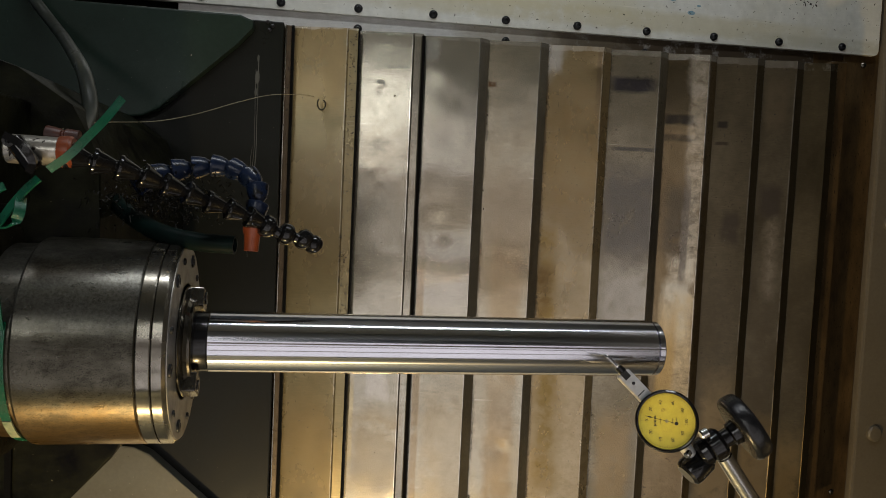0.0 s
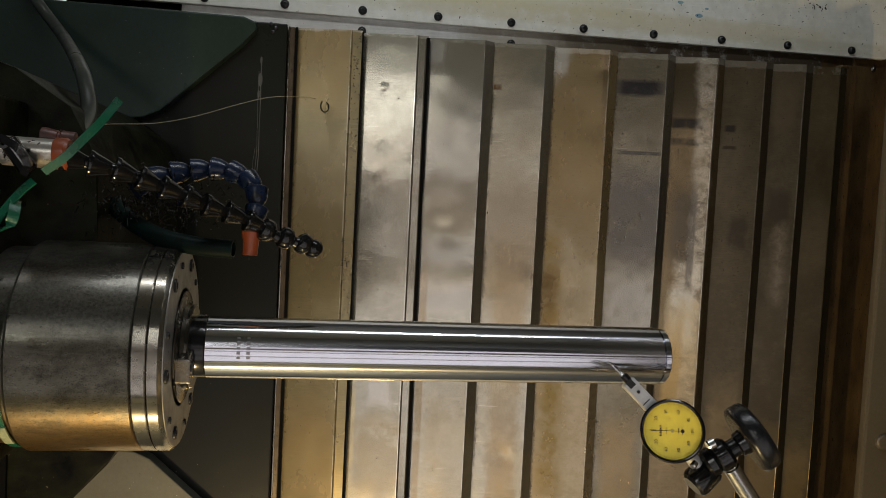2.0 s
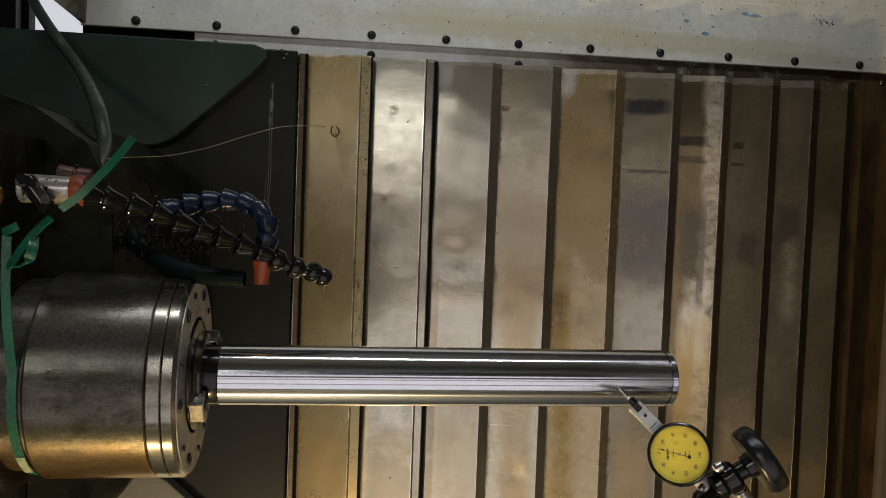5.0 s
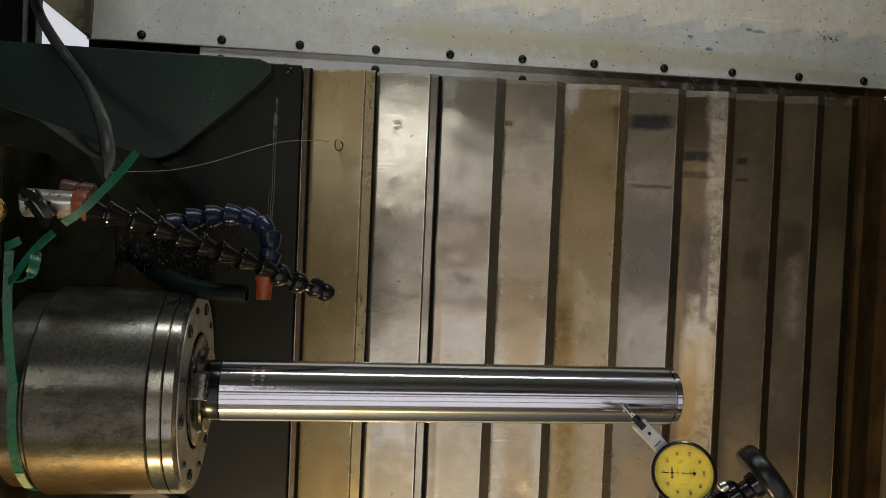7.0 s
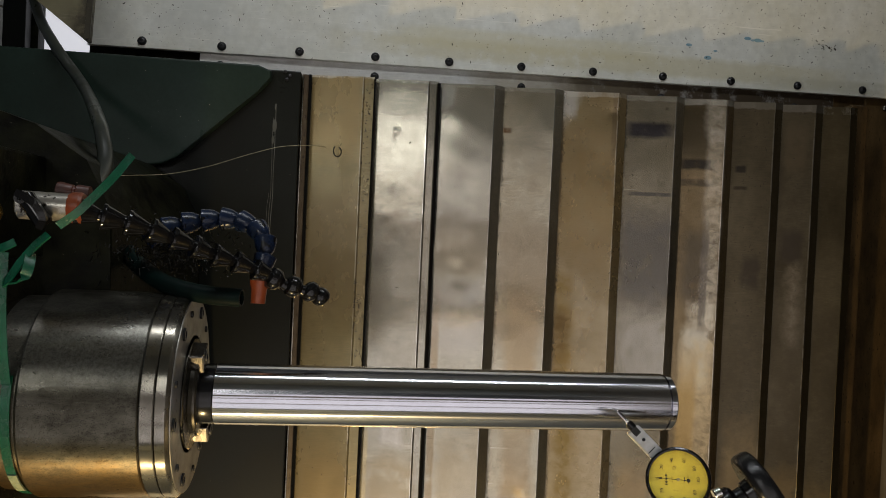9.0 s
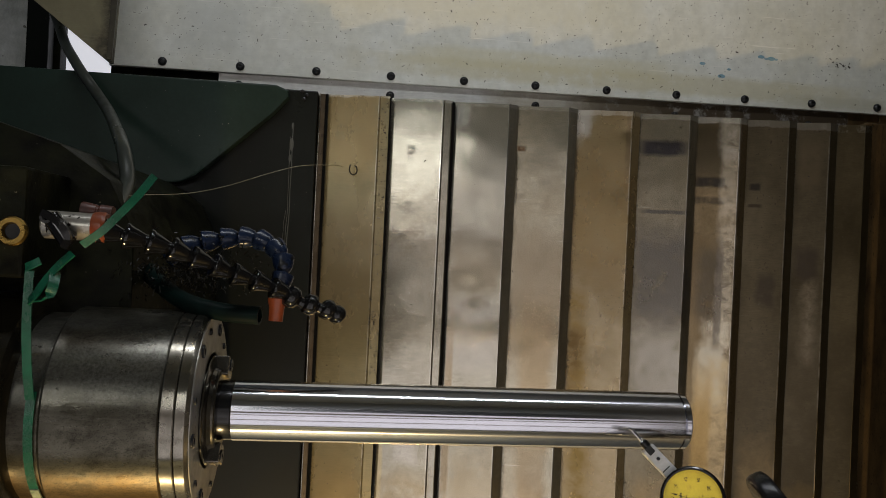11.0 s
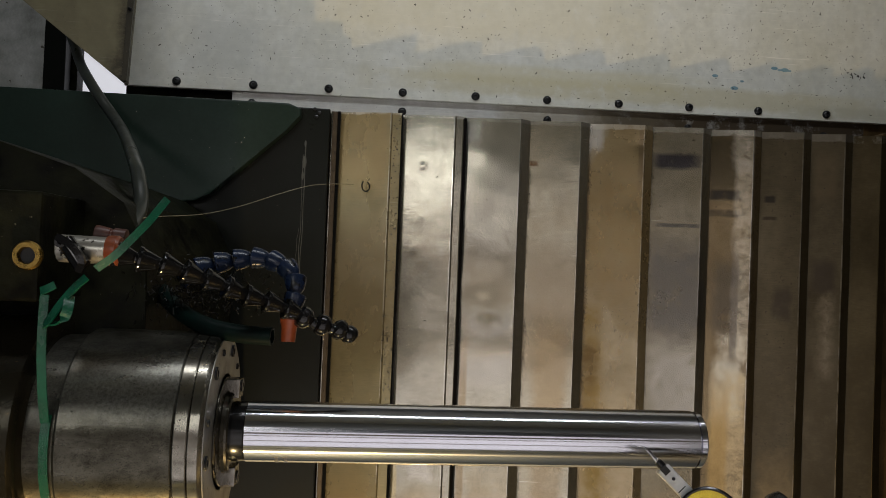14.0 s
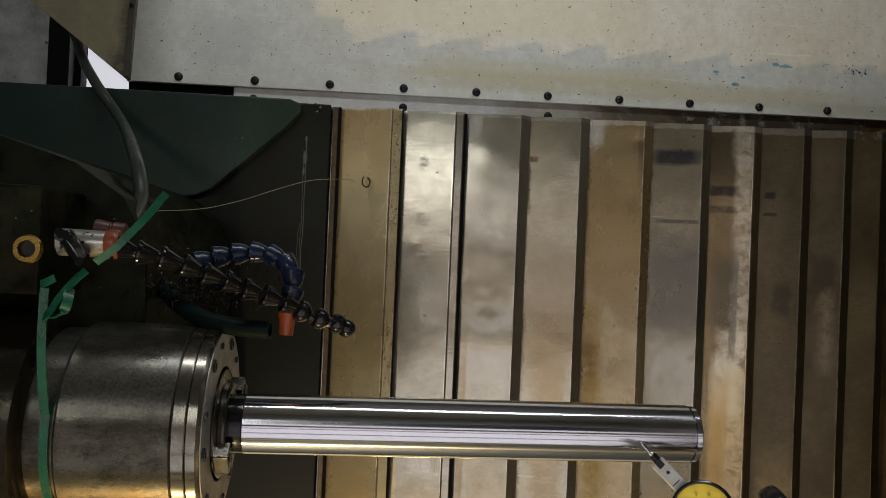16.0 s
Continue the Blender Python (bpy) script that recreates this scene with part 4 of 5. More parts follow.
for p, d, r in (((0.0785, -0.0110, 1.4790), (-0.50, 0.30, -0.81), 0.0076), ((0.0735, -0.0070, 1.4672), (-0.35, 0.30, -0.88), 0.0074), ((0.0708, -0.0030, 1.4555), (-0.62, 0.30, -0.72), 0.0070)):
    part("ball_link", lathe(fresh(), axis_frame(p, d), [(0, -0.0030), (r * 0.62, -0.0026), (r * 0.92, -0.0010), (r, 0.0014), (r * 0.99, 0.0032), (r * 0.88, 0.0052), (r * 0.60, 0.0068), (r * 0.50, 0.0078), (r * 0.55, 0.0110), (0, 0.0115)], 26), M_BLACKPLASTIC, black, origin=p, smooth=35)
part("nozzle_tip", lathe(fresh(), axis_frame((0.0675, 0.0010, 1.4488), (-0.68, 0.15, -0.70)), [(0, -0.003), (0.0044, -0.003), (0.0060, -0.001), (0.0065, 0.002), (0.0058, 0.0050), (0.0040, 0.0066), (0.0030, 0.0066), (0.0028, 0.003), (0, 0.003)], 22), M_BLACKPLASTIC, black, smooth=40)
blue, end, way = jointed("coolant_hose", (0.125, 0.0, 1.59), "dark blue jointed coolant hose curling to an orange nozzle",
                         [(0.1000, 0.004, 1.5620), (0.1075, 0.010, 1.5500), (0.1120, 0.014, 1.5360), (0.1145, 0.016, 1.5220), (0.1160, 0.016, 1.5120), (0.1140, 0.014, 1.5010), (0.1090, 0.008, 1.4900), (0.1000, 0.000, 1.4840), (0.0890, -0.004, 1.4845), (0.0800, -0.007, 1.4865)], 9, 0.0078, 0.0072, M_BLUEPLASTIC, True)
part("orange_nozzle", lathe(fresh(), axis_frame(end, (-1, -0.12, 0.03)), [(0, 0), (0.0062, 0.0), (0.0062, 0.006), (0.0050, 0.010), (0.0046, 0.0190), (0.0034, 0.0190), (0.0034, 0.013), (0, 0.013)], 22), M_ORANGE, blue, "orange plastic nozzle", smooth=35)

valve = thing("hose_valve", (0.112, -0.055, 1.60), "steel and orange plastic hose fitting with a black lever", "hose fitting")
part("body", rod(fresh(), (0.117, -0.052, 1.618), (0.1165, -0.052, 1.588), 0.0082, 24, 0.001), M_FITTING, valve, "dull steel fitting", smooth=30)
part("orange_ring", lathe(fresh(), axis_frame((0.1167, -0.052, 1.5900), (0, 0, -1)), [(0, 0), (0.0086, 0), (0.0090, 0.001), (0.0090, 0.006), (0.0080, 0.0075), (0, 0.0075)], 24), M_ORANGE, valve, "orange plastic ring", smooth=30)
part("orange_cap", lathe(fresh(), axis_frame((0.1262, -0.040, 1.6015), (-0.05, 0, -1)), [(0, 0), (0.0056, 0), (0.0058, 0.001), (0.0046, 0.0085), (0.0040, 0.0090), (0.0040, 0.0100), (0.0050, 0.0110), (0.0046, 0.018), (0, 0.018)], 20), M_SHADEORANGE, valve, "orange plastic cap with shade in its colour", smooth=35)
bm = fresh()
rod(bm, (0.122, -0.060, 1.612), (0.1065, -0.062, 1.600), 0.0050, 18, 0.001)
part("lever", bm, M_BLACKPLASTIC, valve, "black plastic lever", smooth=30)
part("clip", ribbon(fresh(), spline([(0.1235, -0.066, 1.6140), (0.1180, -0.068, 1.6040), (0.1100, -0.068, 1.5990), (0.1040, -0.066, 1.6010)], 6), 0.0040, (0, -1, 0), 0.0016), M_BLACKPLASTIC, valve, "black plastic clip")
part("screw", lathe(fresh(), axis_frame((0.1205, -0.0640, 1.6125), (0, -1, 0)), [(0, 0), (0.0032, 0), (0.0032, 0.0018), (0.0016, 0.0018), (0.0016, 0.0004), (0, 0.0004)], 16), M_BLACKSCREW, valve, smooth=30)

single("coolant_pipe", tube(fresh(), spline([(0.090, 0.060, 1.590), (0.083, 0.035, 1.576), (0.0760, 0.012, 1.560), (0.0700, -0.004, 1.543), (0.0660, -0.012, 1.520), (0.0650, -0.016, 1.4965)], 8), 0.0060, 16, 0.0046), M_GREENPIPE, "dark green oily coolant pipe with an open end", "pipe", smooth=40)
single("rubber_hose", tube(fresh(), spline([(0.44, 0.37, 1.82), (0.368, 0.360, 1.786), (0.346, 0.360, 1.776), (0.322, 0.352, 1.765), (0.298, 0.322, 1.744), (0.275, 0.297, 1.723), (0.252, 0.280, 1.702), (0.225, 0.215, 1.670), (0.187, 0.10, 1.624), (0.170, 0.07, 1.611), (0.150, 0.05, 1.603), (0.132, 0.02, 1.600)], 10), 0.0054, 16), M_HOSE, "dark grey rubber hose hanging across the head", "hose", smooth=40)
# dirty chip clump behind the hoses
bm = fresh()
for k in range(900):
    p = Vector((0.092 + random.gauss(0, 0.008), 0.010 + random.gauss(0, 0.006), 1.544 + random.gauss(0, 0.020)))
    bmesh.ops.create_cube(bm, size=1, matrix=Matrix.LocRotScale(p, Euler((random.random() * 6, random.random() * 6, random.random() * 6)), (0.0006, 0.0005, 0.0010 + 0.004 * random.random() ** 2)))
single("swarf_clump", bm, M_CURL, "black oily swarf tangled on the hoses", "swarf", "stuff")

strap = thing("tie_strap", (0.10, -0.062, 1.605), "green plastic strapping tied round the spindle and fitting", "strap")
part("tail", ribbon(fresh(), spline([(0.1060, -0.066, 1.5915), (0.1140, -0.068, 1.5810), (0.1230, -0.066, 1.5735), (0.1350, -0.060, 1.5650), (0.1490, -0.050, 1.5580)], 8), 0.0046, (-0.3, -1, -0.3)), M_STRAP, strap)
part("loop", ribbon(fresh(), spline([(0.1010, -0.066, 1.5965), (0.0950, -0.068, 1.6020), (0.0850, -0.070, 1.6090), (0.0760, -0.069, 1.6150), (0.0730, -0.066, 1.6190)], 8), 0.0056, (0.5, -1, 0.5)), M_STRAP, strap)
part("loop", ribbon(fresh(), spline([(0.0900, -0.067, 1.6050), (0.0860, -0.072, 1.6035), (0.0800, -0.074, 1.6040), (0.0750, -0.071, 1.6080), (0.0735, -0.067, 1.6150)], 8), 0.0056, (0.9, -0.6, -0.6)), M_STRAP, strap)
part("stub", ribbon(fresh(), spline([(0.0920, -0.066, 1.6215), (0.0935, -0.068, 1.6175), (0.0960, -0.068, 1.6130)], 6), 0.0046, (0.2, -1, 0.3)), M_STRAP, strap)
pts = [Vector((0.0900, -0.0640, 1.6200)), Vector((0.0840, -0.0645, 1.6200)), Vector((0.0600, -0.0660, 1.6195)), Vector((0.0360, -0.0650, 1.6184)), Vector((0.0162, -0.0618, 1.6174))]
part("band", ribbon(fresh(), spline(pts, 6), 0.0050, (0.1, -1, 0)), M_STRAP, strap)
ring_pts = [Vector((0.0625 * math.cos(a), 0.0625 * math.sin(a), 1.6173)) for a in [radians(-71 - 252 * k / 40) for k in range(41)]]
part("band", ribbon(fresh(), ring_pts, 0.0051, [Vector((p.x, p.y, 0)).normalized() for p in ring_pts]), M_STRAP, strap)
patch = [Vector((0.0632 * math.cos(a), 0.0632 * math.sin(a), 1.6170)) for a in [radians(-128 - 18 * k / 6) for k in range(7)]]
part("pale_patch", ribbon(fresh(), patch, 0.0049, [Vector((p.x, p.y, 0)).normalized() for p in patch]), M_STRAPPALE, strap, "pale patterned strapping")

# long straw-coloured chip that ends in a curl before the cover
wire = thing("swarf_thread", (0.16, 0.06, 1.55), "long straw-coloured metal chip ending in a dark curl", "metal chip")
part("strand", tube(fresh(), spline([(0.1400, 0.030, 1.6000), (0.1425, 0.040, 1.5860), (0.1460, 0.052, 1.5600), (0.1540, 0.065, 1.5350), (0.1660, 0.080, 1.5080), (0.1755, 0.098, 1.4850), (0.1795, 0.115, 1.4620), (0.1800, 0.124, 1.4520)], 8), 0.00030, 6), M_THREAD, wire)
part("curl", tube(fresh(), [Vector((0.2000 + 0.0068 * (1 - 0.016 * k) * math.cos(radians(40 + 17 * k)), 0.334 + 0.0003 * k, 1.4450 + 0.0050 * (1 - 0.016 * k) * math.sin(radians(40 + 17 * k)))) for k in range(19)], 0.0008, 6), M_CURL, wire, "burnt dark curl")

# ---------------------------------------------------------------- dial test indicator
DC = Vector((-0.0362, -0.0600, 1.2180))
TILT = Matrix.Translation(DC) @ pose(0, 0, 0, -21, 0, 12) @ Matrix.Scale(0.92, 4) @ Matrix.Translation(-DC)


def stay(bm):
    """Keeps a part where it is built although its thing is tilted."""
    bmesh.ops.transform(bm, matrix=TILT.inverted(), verts=bm.verts)
    return bm


dial = thing("dial_indicator", DC, "yellow-faced lever dial test indicator with a black bezel", "dial indicator")
dial.rotation_euler = (radians(-21), 0, radians(12))
dial.scale = (0.92, 0.92, 0.92)
f = axis_frame(DC, (0, -1, 0))
part("bezel", lathe(fresh(), f, [(0.0150, -0.0090), (0.0195, -0.0090), (0.0208, -0.0080), (0.0216, -0.0050), (0.0219, -0.0010), (0.0216, 0.0006), (0.0206, 0.0014), (0.0198, 0.0012), (0.0193, 0.0002), (0.0193, -0.0020), (0.0150, -0.0022)], 96), M_BLACKPLASTIC, dial, "black bezel", smooth=30)
face = part("dial_face", lathe(fresh(), f, [(0, -0.0030), (0.0194, -0.0030), (0.0194, -0.0016), (0, -0.0016)], 72), M_YELLOW, dial, "yellow dial face")


def ink_point(a, r, lift=-0.0014):
    """A place on the face; a: degrees clockwise from the zero mark."""
    return DC + Vector((r * math.sin(radians(a)), -lift - 0.00005, r * math.cos(radians(a))))


FACE_Y = DC.y + 0.0015


def letters(text, x, z, size, parent, mat, turn=0.0):
    curve = bpy.data.curves.new("writing", "FONT")
    curve.body, curve.size, curve.align_x, curve.align_y, curve.extrude = text, size, "CENTER", "CENTER", 0.00003
    tmp = bpy.data.objects.new("writing", curve)
    me = bpy.data.meshes.new_from_object(tmp)
    bpy.data.objects.remove(tmp)
    bm = fresh()
    bm.from_mesh(me)
    bpy.data.meshes.remove(me)
    bmesh.ops.transform(bm, matrix=Matrix.Translation((DC.x + x, FACE_Y - 0.00006, DC.z + z)) @ pose(0, 0, 0, 90, turn, 0), verts=bm.verts)
    return part("number", bm, mat, parent)


for k, text in enumerate(("0", "20", "40", "60", "80", "100", "80", "60", "40", "20")):
    a = 36 * k + 1
    letters(text, 0.0134 * math.sin(radians(a)), 0.0134 * math.cos(radians(a)), 0.0031, face, M_INK)
bm = fresh()
for k in range(100):
    a = radians(3.6 * k)
    long = 0.0019 if k % 10 == 0 else (0.0014 if k % 5 == 0 else 0.0010)
    m = Matrix.Translation((DC.x, FACE_Y, DC.z)) @ pose(0, 0, 0, 0, math.degrees(a), 0) @ Matrix.Translation((0, 0, 0.0187 - long / 2))
    bmesh.ops.create_cube(bm, size=1, matrix=m @ Matrix.Diagonal((0.00016, 0.00005, long, 1)))
part("graduation", bm, M_INKPALE, face, "fine graduation ring")
bm = fresh()
for x, z, w, h in (*((-0.0034 + 0.00095 * k, 0.0078, 0.0006, 0.0018 if k in (0, 2, 4) else 0.0012) for k in range(8)), (0.0, 0.0040, 0.0046, 0.0003), (0.0002, -0.0042, 0.0036, 0.0004), (0.0001, -0.0066, 0.0052, 0.0003)):
    box(bm, DC.x + x - w / 2, DC.x + x + w / 2, FACE_Y - 0.00005, FACE_Y + 0.00002, DC.z + z - h / 2, DC.z + z + h / 2)
part("printed_bar", bm, M_INK, face, "printed maker's line")
bm = fresh()
for j in range(4):
    for k in range(4):
        if (j * 3 + k * 5) % 4:
            box(bm, DC.x + 0.0062 + 0.0007 * j, DC.x + 0.0067 + 0.0007 * j, FACE_Y - 0.00005, FACE_Y + 0.00002, DC.z + 0.0010 + 0.0007 * k, DC.z + 0.0015 + 0.0007 * k)
for z in (-0.0022, 0.0003, 0.0024):
    box(bm, DC.x - 0.0076, DC.x - 0.0073, FACE_Y - 0.00005, FACE_Y + 0.00002, DC.z + z - 0.0008, DC.z + z + 0.0008)
part("printed_block", bm, M_INKPALE, face, "faint printed block")
NEEDLE_AT = (DC.x, FACE_Y - 0.0007, DC.z)
bm = fresh()
plate(bm, [(DC.x - 0.00022, DC.z - 0.0062), (DC.x + 0.00022, DC.z - 0.0062), (DC.x + 0.00012, DC.z + 0.0152), (DC.x - 0.00012, DC.z + 0.0152)], FACE_Y - 0.0008, FACE_Y - 0.0006)
lathe(bm, axis_frame((DC.x, FACE_Y - 0.0006, DC.z - 0.0068), (0, -1, 0)), [(0, 0), (0.0013, 0), (0.0013, 0.0002), (0, 0.0002)], 20)
plate(bm, [(DC.x - 0.0007, DC.z + 0.0108), (DC.x + 0.0007, DC.z + 0.0108), (DC.x + 0.0003, DC.z + 0.0130), (DC.x - 0.0003, DC.z + 0.0130)], FACE_Y - 0.0008, FACE_Y - 0.0006)
needle = part("needle", bm, M_INK, dial, "black needle", origin=NEEDLE_AT)
part("hub_cap", lathe(fresh(), axis_frame((DC.x, FACE_Y - 0.0006, DC.z), (0, -1, 0)), [(0, 0), (0.0012, 0), (0.0010, 0.0005), (0, 0.0006)], 20), M_DIALCAP, dial)
glass_m, N, L, B = material("dial_glass")
B.inputs["Transmission Weight"].default_value = 1.0
B.inputs["Roughness"].default_value = 0.02
B.inputs["IOR"].default_value = 1.04
glass = part("crystal", lathe(fresh(), f, [(0, 0.0004), (0.0192, 0.0004), (0.0192, 0.0008), (0, 0.0008)], 48), glass_m, dial, "clear dial crystal")
glass.visible_shadow = False
part("case", lathe(fresh(), f, [(0, -0.0170), (0.0150, -0.0170), (0.0170, -0.0150), (0.0170, -0.0092), (0, -0.0092)], 48), M_GREYBODY, dial, "satin grey case", smooth=30)
# lever arm towards the bar
A = Vector((-0.0240, -0.0455, 1.2272))
Z = Vector((-0.0088, -0.0395, 1.2424))
d = (Z - A).normalized()
reach = (Z - A).length
up = Vector((0.10, -1.0, 0.06))
up = (up - d * up.dot(d)).normalized()
m = Matrix((up.cross(d), up, d)).transposed().to_4x4()
m.translation = A
bm = fresh()
bmesh.ops.create_cube(bm, size=1, matrix=m @ Matrix.Translation((0, 0, reach / 2 - 0.003)) @ Matrix.Diagonal((0.0088, 0.0080, reach + 0.004, 1)))
bmesh.ops.bevel(bm, geom=list(bm.edges), offset=0.0006, segments=2, affect="EDGES")
arm = part("arm", stay(bm), M_GREYBODY, dial, "satin grey arm")
bm = fresh()
bmesh.ops.create_cube(bm, size=1, matrix=m @ Matrix.Translation((0.0008, 0.0040, 0.0042)) @ Matrix.Diagonal((0.0060, 0.0004, 0.0006, 1)))
bmesh.ops.create_cube(bm, size=1, matrix=m @ Matrix.Translation((0.0, 0.0040, reach - 0.0030)) @ Matrix.Diagonal((0.0046, 0.0005, 0.0052, 1)))
part("slot", stay(bm), M_SOCKET, arm)
PIV = Z + Vector((0.0015, -0.0012, 0.0005))
TIPP = Vector((-0.0022, -0.0207, 1.2450))
part("pivot", stay(rod(fresh(), PIV - d * 0.0035, PIV + d * 0.0028, 0.0026, 16, 0.0005)), M_BLACKEN, dial, smooth=30)
w = (TIPP - PIV).normalized()
n = (TIPP - PIV).length
part("stylus", stay(lathe(fresh(), axis_frame(PIV, w), [(0, 0), (0.0018, 0), (0.0018, 0.005), (0.0015, 0.006), (0.0011, n - 0.002), (0.0007, n - 0.001), (0, n - 0.0008)], 14)), M_CHROME, dial, "bright steel stylus", smooth=35)
bmb = fresh()
bmesh.ops.create_uvsphere(bmb, u_segments=14, v_segments=8, radius=0.0010, matrix=Matrix.Translation(TIPP))
part("ball_tip", stay(bmb), M_CHROME, dial, smooth=60)
q = A.lerp(Z, 0.55)
part("screw", stay(lathe(fresh(), axis_frame(q + up * 0.0041, up), [(0, -0.001), (0.0011, -0.001), (0.0011, 0.0006), (0, 0.0006)], 14)), M_BLACKEN, dial)
# dovetail stem to the holder
part("stem", stay(rod(fresh(), (-0.0500, -0.0560, 1.2060), (-0.0600, -0.0545, 1.1970), 0.0042, 20, 0.0005)), M_GREYBODY, dial, "bright dovetail stem", smooth=30)

# ---------------------------------------------------------------- magnetic stand with its clamp
stand = thing("indicator_stand", (-0.235, -0.03, 0.841), "magnetic indicator stand with a black clamp knob", "magnetic stand")
CL = Vector((-0.0660, -0.0540, 1.1905))
ca = Vector((0.62, 0.10, -0.72)).normalized()
part("swivel", lathe(fresh(), axis_frame(CL - ca * 0.0120, ca), [(0, 0), (0.0070, 0), (0.0092, 0.0016), (0.0098, 0.004), (0.0096, 0.016), (0.0070, 0.020), (0, 0.020)], 32), M_BLACKPLASTIC, stand, "black swivel clamp", smooth=35)
KN = Vector((-0.0405, -0.0600, 1.1645))
ka = Vector((0.57, -0.13, -0.80)).normalized()
part("clamp_ring", lathe(fresh(), axis_frame(KN - ka * 0.0340, ka), [(0, 0), (0.0075, 0), (0.0095, 0.002), (0.0098, 0.006), (0.0086, 0.0075), (0.0102, 0.009), (0.0104, 0.016), (0.0085, 0.0185), (0.0060, 0.019), (0.0060, 0.024), (0.0078, 0.025), (0.0082, 0.030), (0, 0.030)], 32), M_BLACKPLASTIC, stand, "black clamp collar", smooth=30)
part("knob", lathe(fresh(), axis_frame(KN - ka * 0.0045, ka), [(0, 0.002), (0.0080, 0.0015), (0.0160, 0.0006), (0.0205, 0.0), (0.0220, 0.0010), (0.0228, 0.0035), (0.0226, 0.0085), (0.0216, 0.0112), (0.0196, 0.0124), (0.0150, 0.0126), (0.0140, 0.0118), (0, 0.0116)], 64), M_KNOB, stand, "large black bakelite knob", smooth=40)
part("pin", rod(fresh(), (-0.0445, -0.0640, 1.1960), (-0.0420, -0.0640, 1.1910), 0.0034, 18, 0.0008), M_CHROME, stand, "bright clamp pin", smooth=30)
part("pin", rod(fresh(), (-0.0690, -0.0600, 1.1930), (-0.0735, -0.0610, 1.1905), 0.0026, 18, 0.0008), M_CHROME, stand, "bright clamp pin", smooth=30)
part("pin", rod(fresh(), (-0.0555, -0.0620, 1.2020), (-0.0580, -0.0640, 1.2050), 0.0022, 16, 0.0006), M_CHROME, stand, "bright clamp pin", smooth=30)
JT = Vector((-0.232, -0.030, 1.0385))
part("arm_rod", rod(fresh(), (-0.0630, -0.0485, 1.1700), JT, 0.0056, 28, 0.0008), M_RODSTEEL, stand, "satin steel rod", smooth=30)
part("elbow", lathe(fresh(), axis_frame(JT - Vector((0, 0.012, 0)), (0, 1, 0)), [(0, 0), (0.011, 0), (0.012, 0.002), (0.012, 0.022), (0.011, 0.024), (0, 0.024)], 32), M_BLACKPLASTIC, stand, smooth=30)
part("post", rod(fresh(), (-0.235, -0.030, 1.036), (-0.235, -0.030, 0.895), 0.0070, 28, 0.0008), M_RODSTEEL, stand, smooth=30)
part("magnet_base", box(fresh(), -0.265, -0.205, -0.055, -0.005, 0.841, 0.897, 0.002), M_BEDGREY, stand)

# ---------------------------------------------------------------- specks and chips
def flecks(name, count, place, mat, label, sizes, lift):
    bm = fresh()
    for _ in range(count):
        x, y, z = place()
        s = sizes[0] + (sizes[1] - sizes[0]) * random.random() ** 2.2
        bmesh.ops.create_cube(bm, size=1, matrix=Matrix.LocRotScale((x, y - lift, z), Euler((random.uniform(-.2, .2), random.random() * 6.3, random.uniform(-.2, .2))), (s * random.uniform(0.8, 2.8), 0.0005, s * random.uniform(0.4, 1.0))))
    single(name, bm, mat, label, "chips", "stuff")


flecks("sheet_specks", 14, lambda: (0.383 + random.uniform(-0.003, 0.003), 0.415, 0.818 + random.uniform(-0.012, 0.012)), M_CHIP, "black chips stuck to the painted sheet", (0.0012, 0.0022), 0.0001)
flecks("sheet_specks", 1500, lambda: (0.325 + 0.25 * random.random() ** 0.8, 0.415, 0.72 + 0.98 * random.random() ** 1.0), M_CHIP, "small dark chips stuck to the painted sheet", (0.0003, 0.0014), 0.0001)
flecks("seam_chips", 230, lambda: (lambda h: (random.uniform(-0.04, 0.282), 0.3426 - (0.0125 - h) * 0.064, 1.4075 + h))(random.uniform(0.0005, 0.012)), M_CHIP, "dark chips caught along the cover seam", (0.0004, 0.0016), 0.0012)
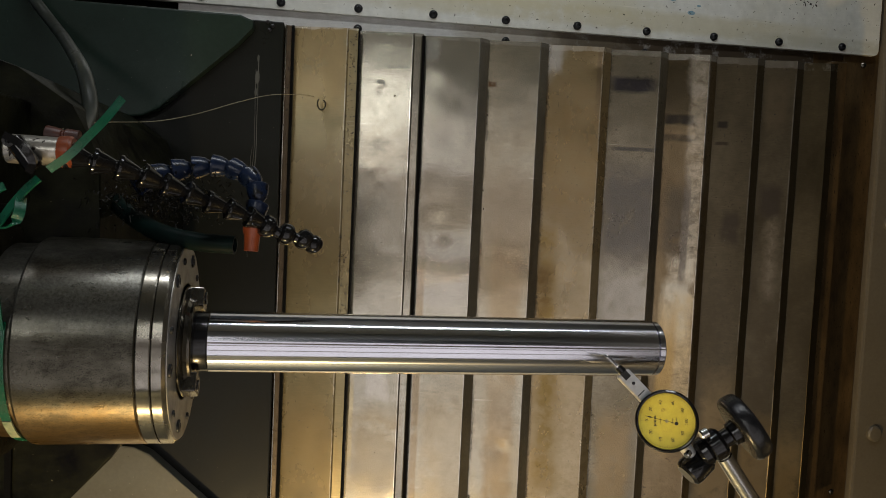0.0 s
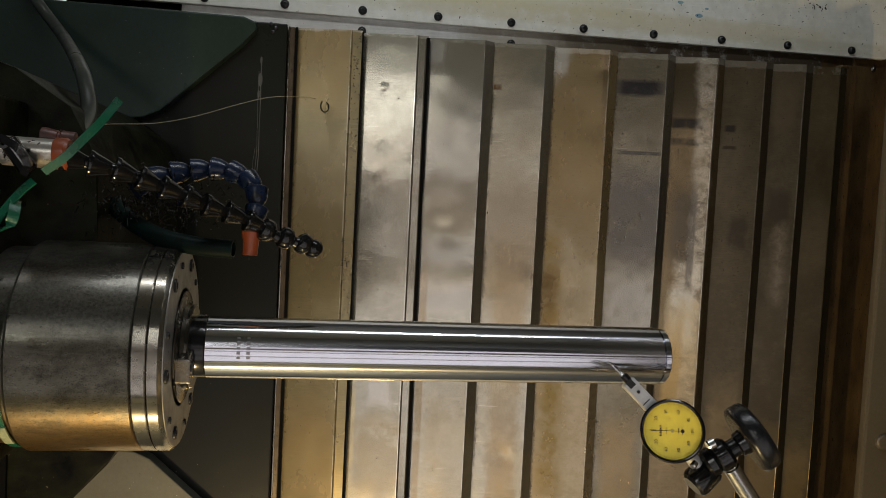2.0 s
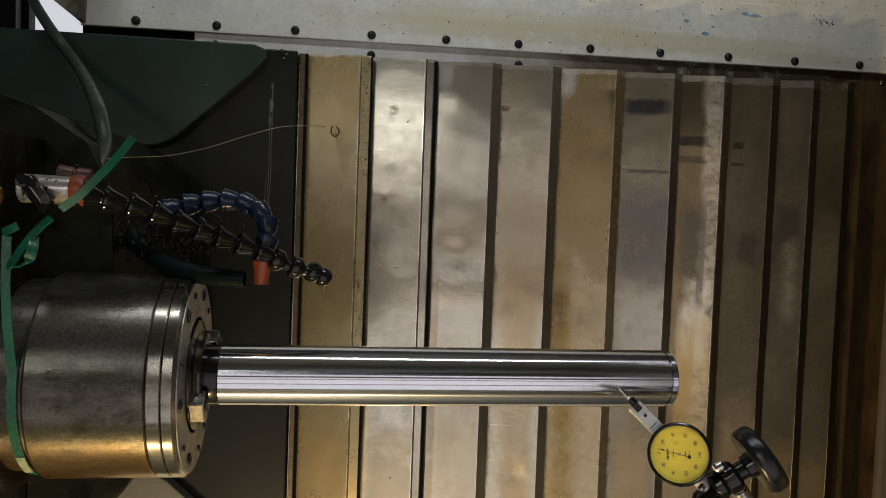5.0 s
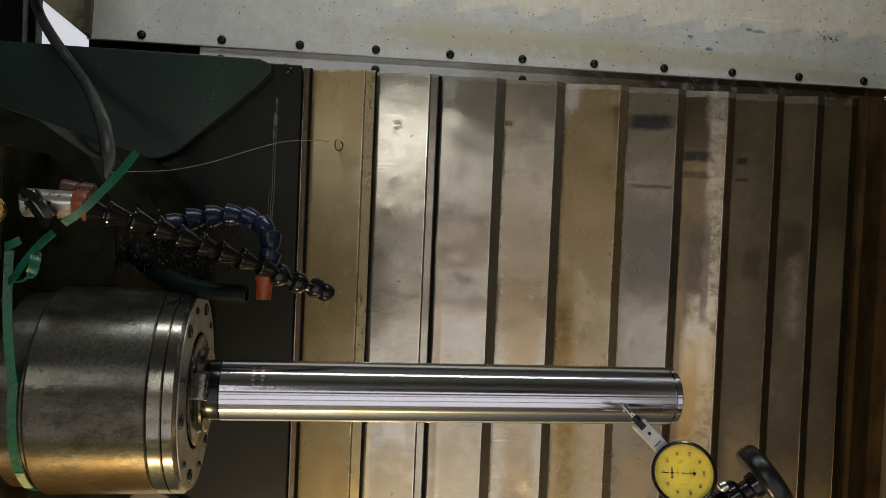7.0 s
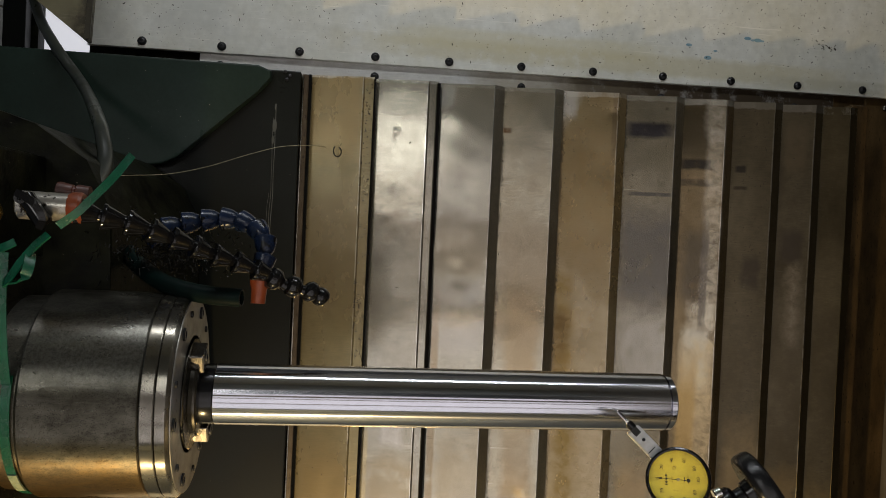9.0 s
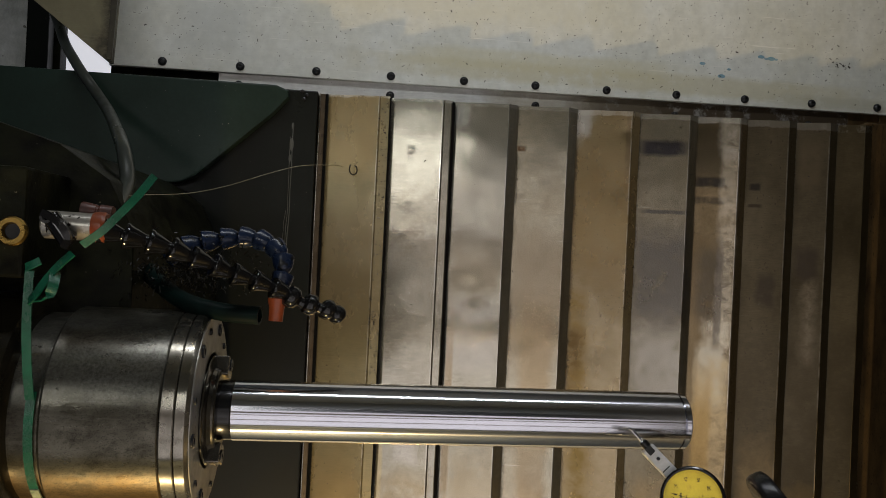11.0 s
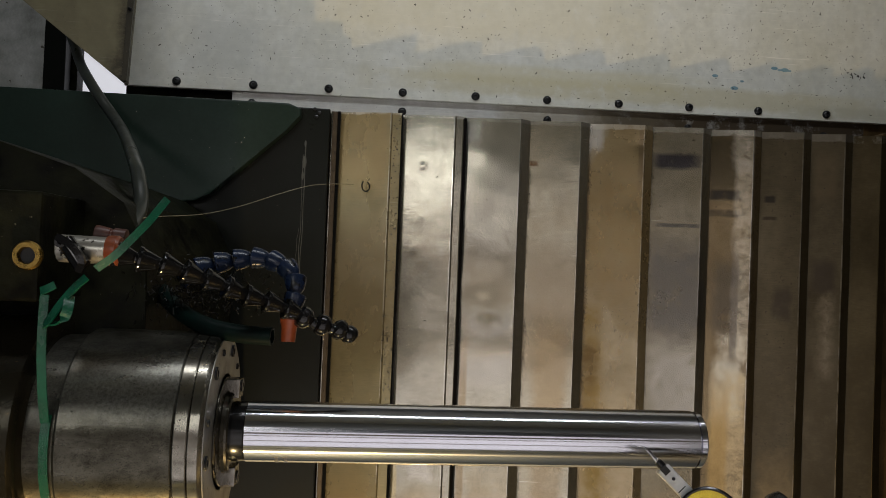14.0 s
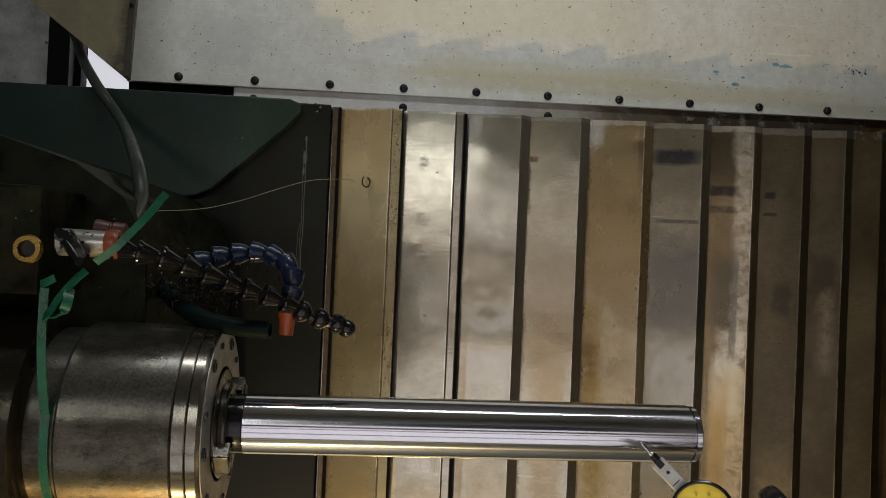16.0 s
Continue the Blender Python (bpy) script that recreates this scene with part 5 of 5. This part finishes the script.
flecks("seam_chips", 220, lambda: (random.uniform(-0.26, 0.282), 0.354, random.choice(EDGES[2:6]) - random.uniform(0.0, 0.003)), M_CHIP, "dark chips caught along the cover seams", (0.0004, 0.0013), 0.0005)
flecks("plate_chips", 170, lambda: (random.uniform(-0.25, 0.28), 0.3475, random.choice((1.47, 1.46, 1.45, 1.44, 1.39, 1.37, 1.31, 1.23, 1.15, 1.08, 1.07, 0.955, 0.895)) + random.uniform(-0.012, 0.012)), M_CHIP, "few dark chips on the cover plates", (0.0003, 0.0012), 0.0004)
flecks("head_chips", 80, lambda: (random.choice((random.uniform(0.18, 0.28), random.uniform(-0.26, -0.14))), 0.3178, random.uniform(1.56, 1.70)), M_BRIGHTCHIP, "bright fine chips on the green head plates", (0.0002, 0.0006), 0.0001)
bm = fresh()
for x, z, s in ((0.3855, 0.929, 0.8), (0.3835, 0.922, 0.5), (0.3840, 0.915, 0.9), (0.3835, 0.909, 0.5), (0.371, 1.008, 0.7), (0.3565, 0.982, 0.9), (0.366, 0.972, 0.5)):
    bmesh.ops.create_uvsphere(bm, u_segments=10, v_segments=5, radius=1, matrix=Matrix.LocRotScale((x, 0.415, z), None, (0.003 * s, 0.0003, 0.006 * s)))
single("blue_smear", bm, M_BLUEINK, "blue marking paste smear on the painted sheet", "smear", "stuff")


# ---------------------------------------------------------------- what moves
def motions():
    turn = lambda t: -65.9 * (t - 1.77)
    ts = [0.5 * k for k in range(33)]
    walk(spin, [(t, pose(0, 0, 1.52, 0, 0, turn(t))) for t in ts])
    walk(bar, [(t, pose(0, 0, 1.2, 0, 0, turn(t))) for t in ts])
    off = Vector(NEEDLE_AT) - DC
    swings = ((0, 13), (0.4, 11), (0.6, 7), (0.8, 3), (1.0, 1), (1.5, 0), (2.5, 1), (3.0, 2), (3.5, 4), (4.0, 12), (4.2, 13), (5.2, 14), (5.8, 12), (6.3, 4), (6.5, 3), (7.0, 0), (8.2, 1), (9.0, 3), (9.6, 12), (11.2, 13), (11.8, 6), (12.2, 1), (14.0, 1), (14.8, 5), (15.3, 12), (16.0, 14))
    walk(needle, [(t, pose(off.x, off.y, off.z, 0, a, 0)) for t, a in swings])


motions()
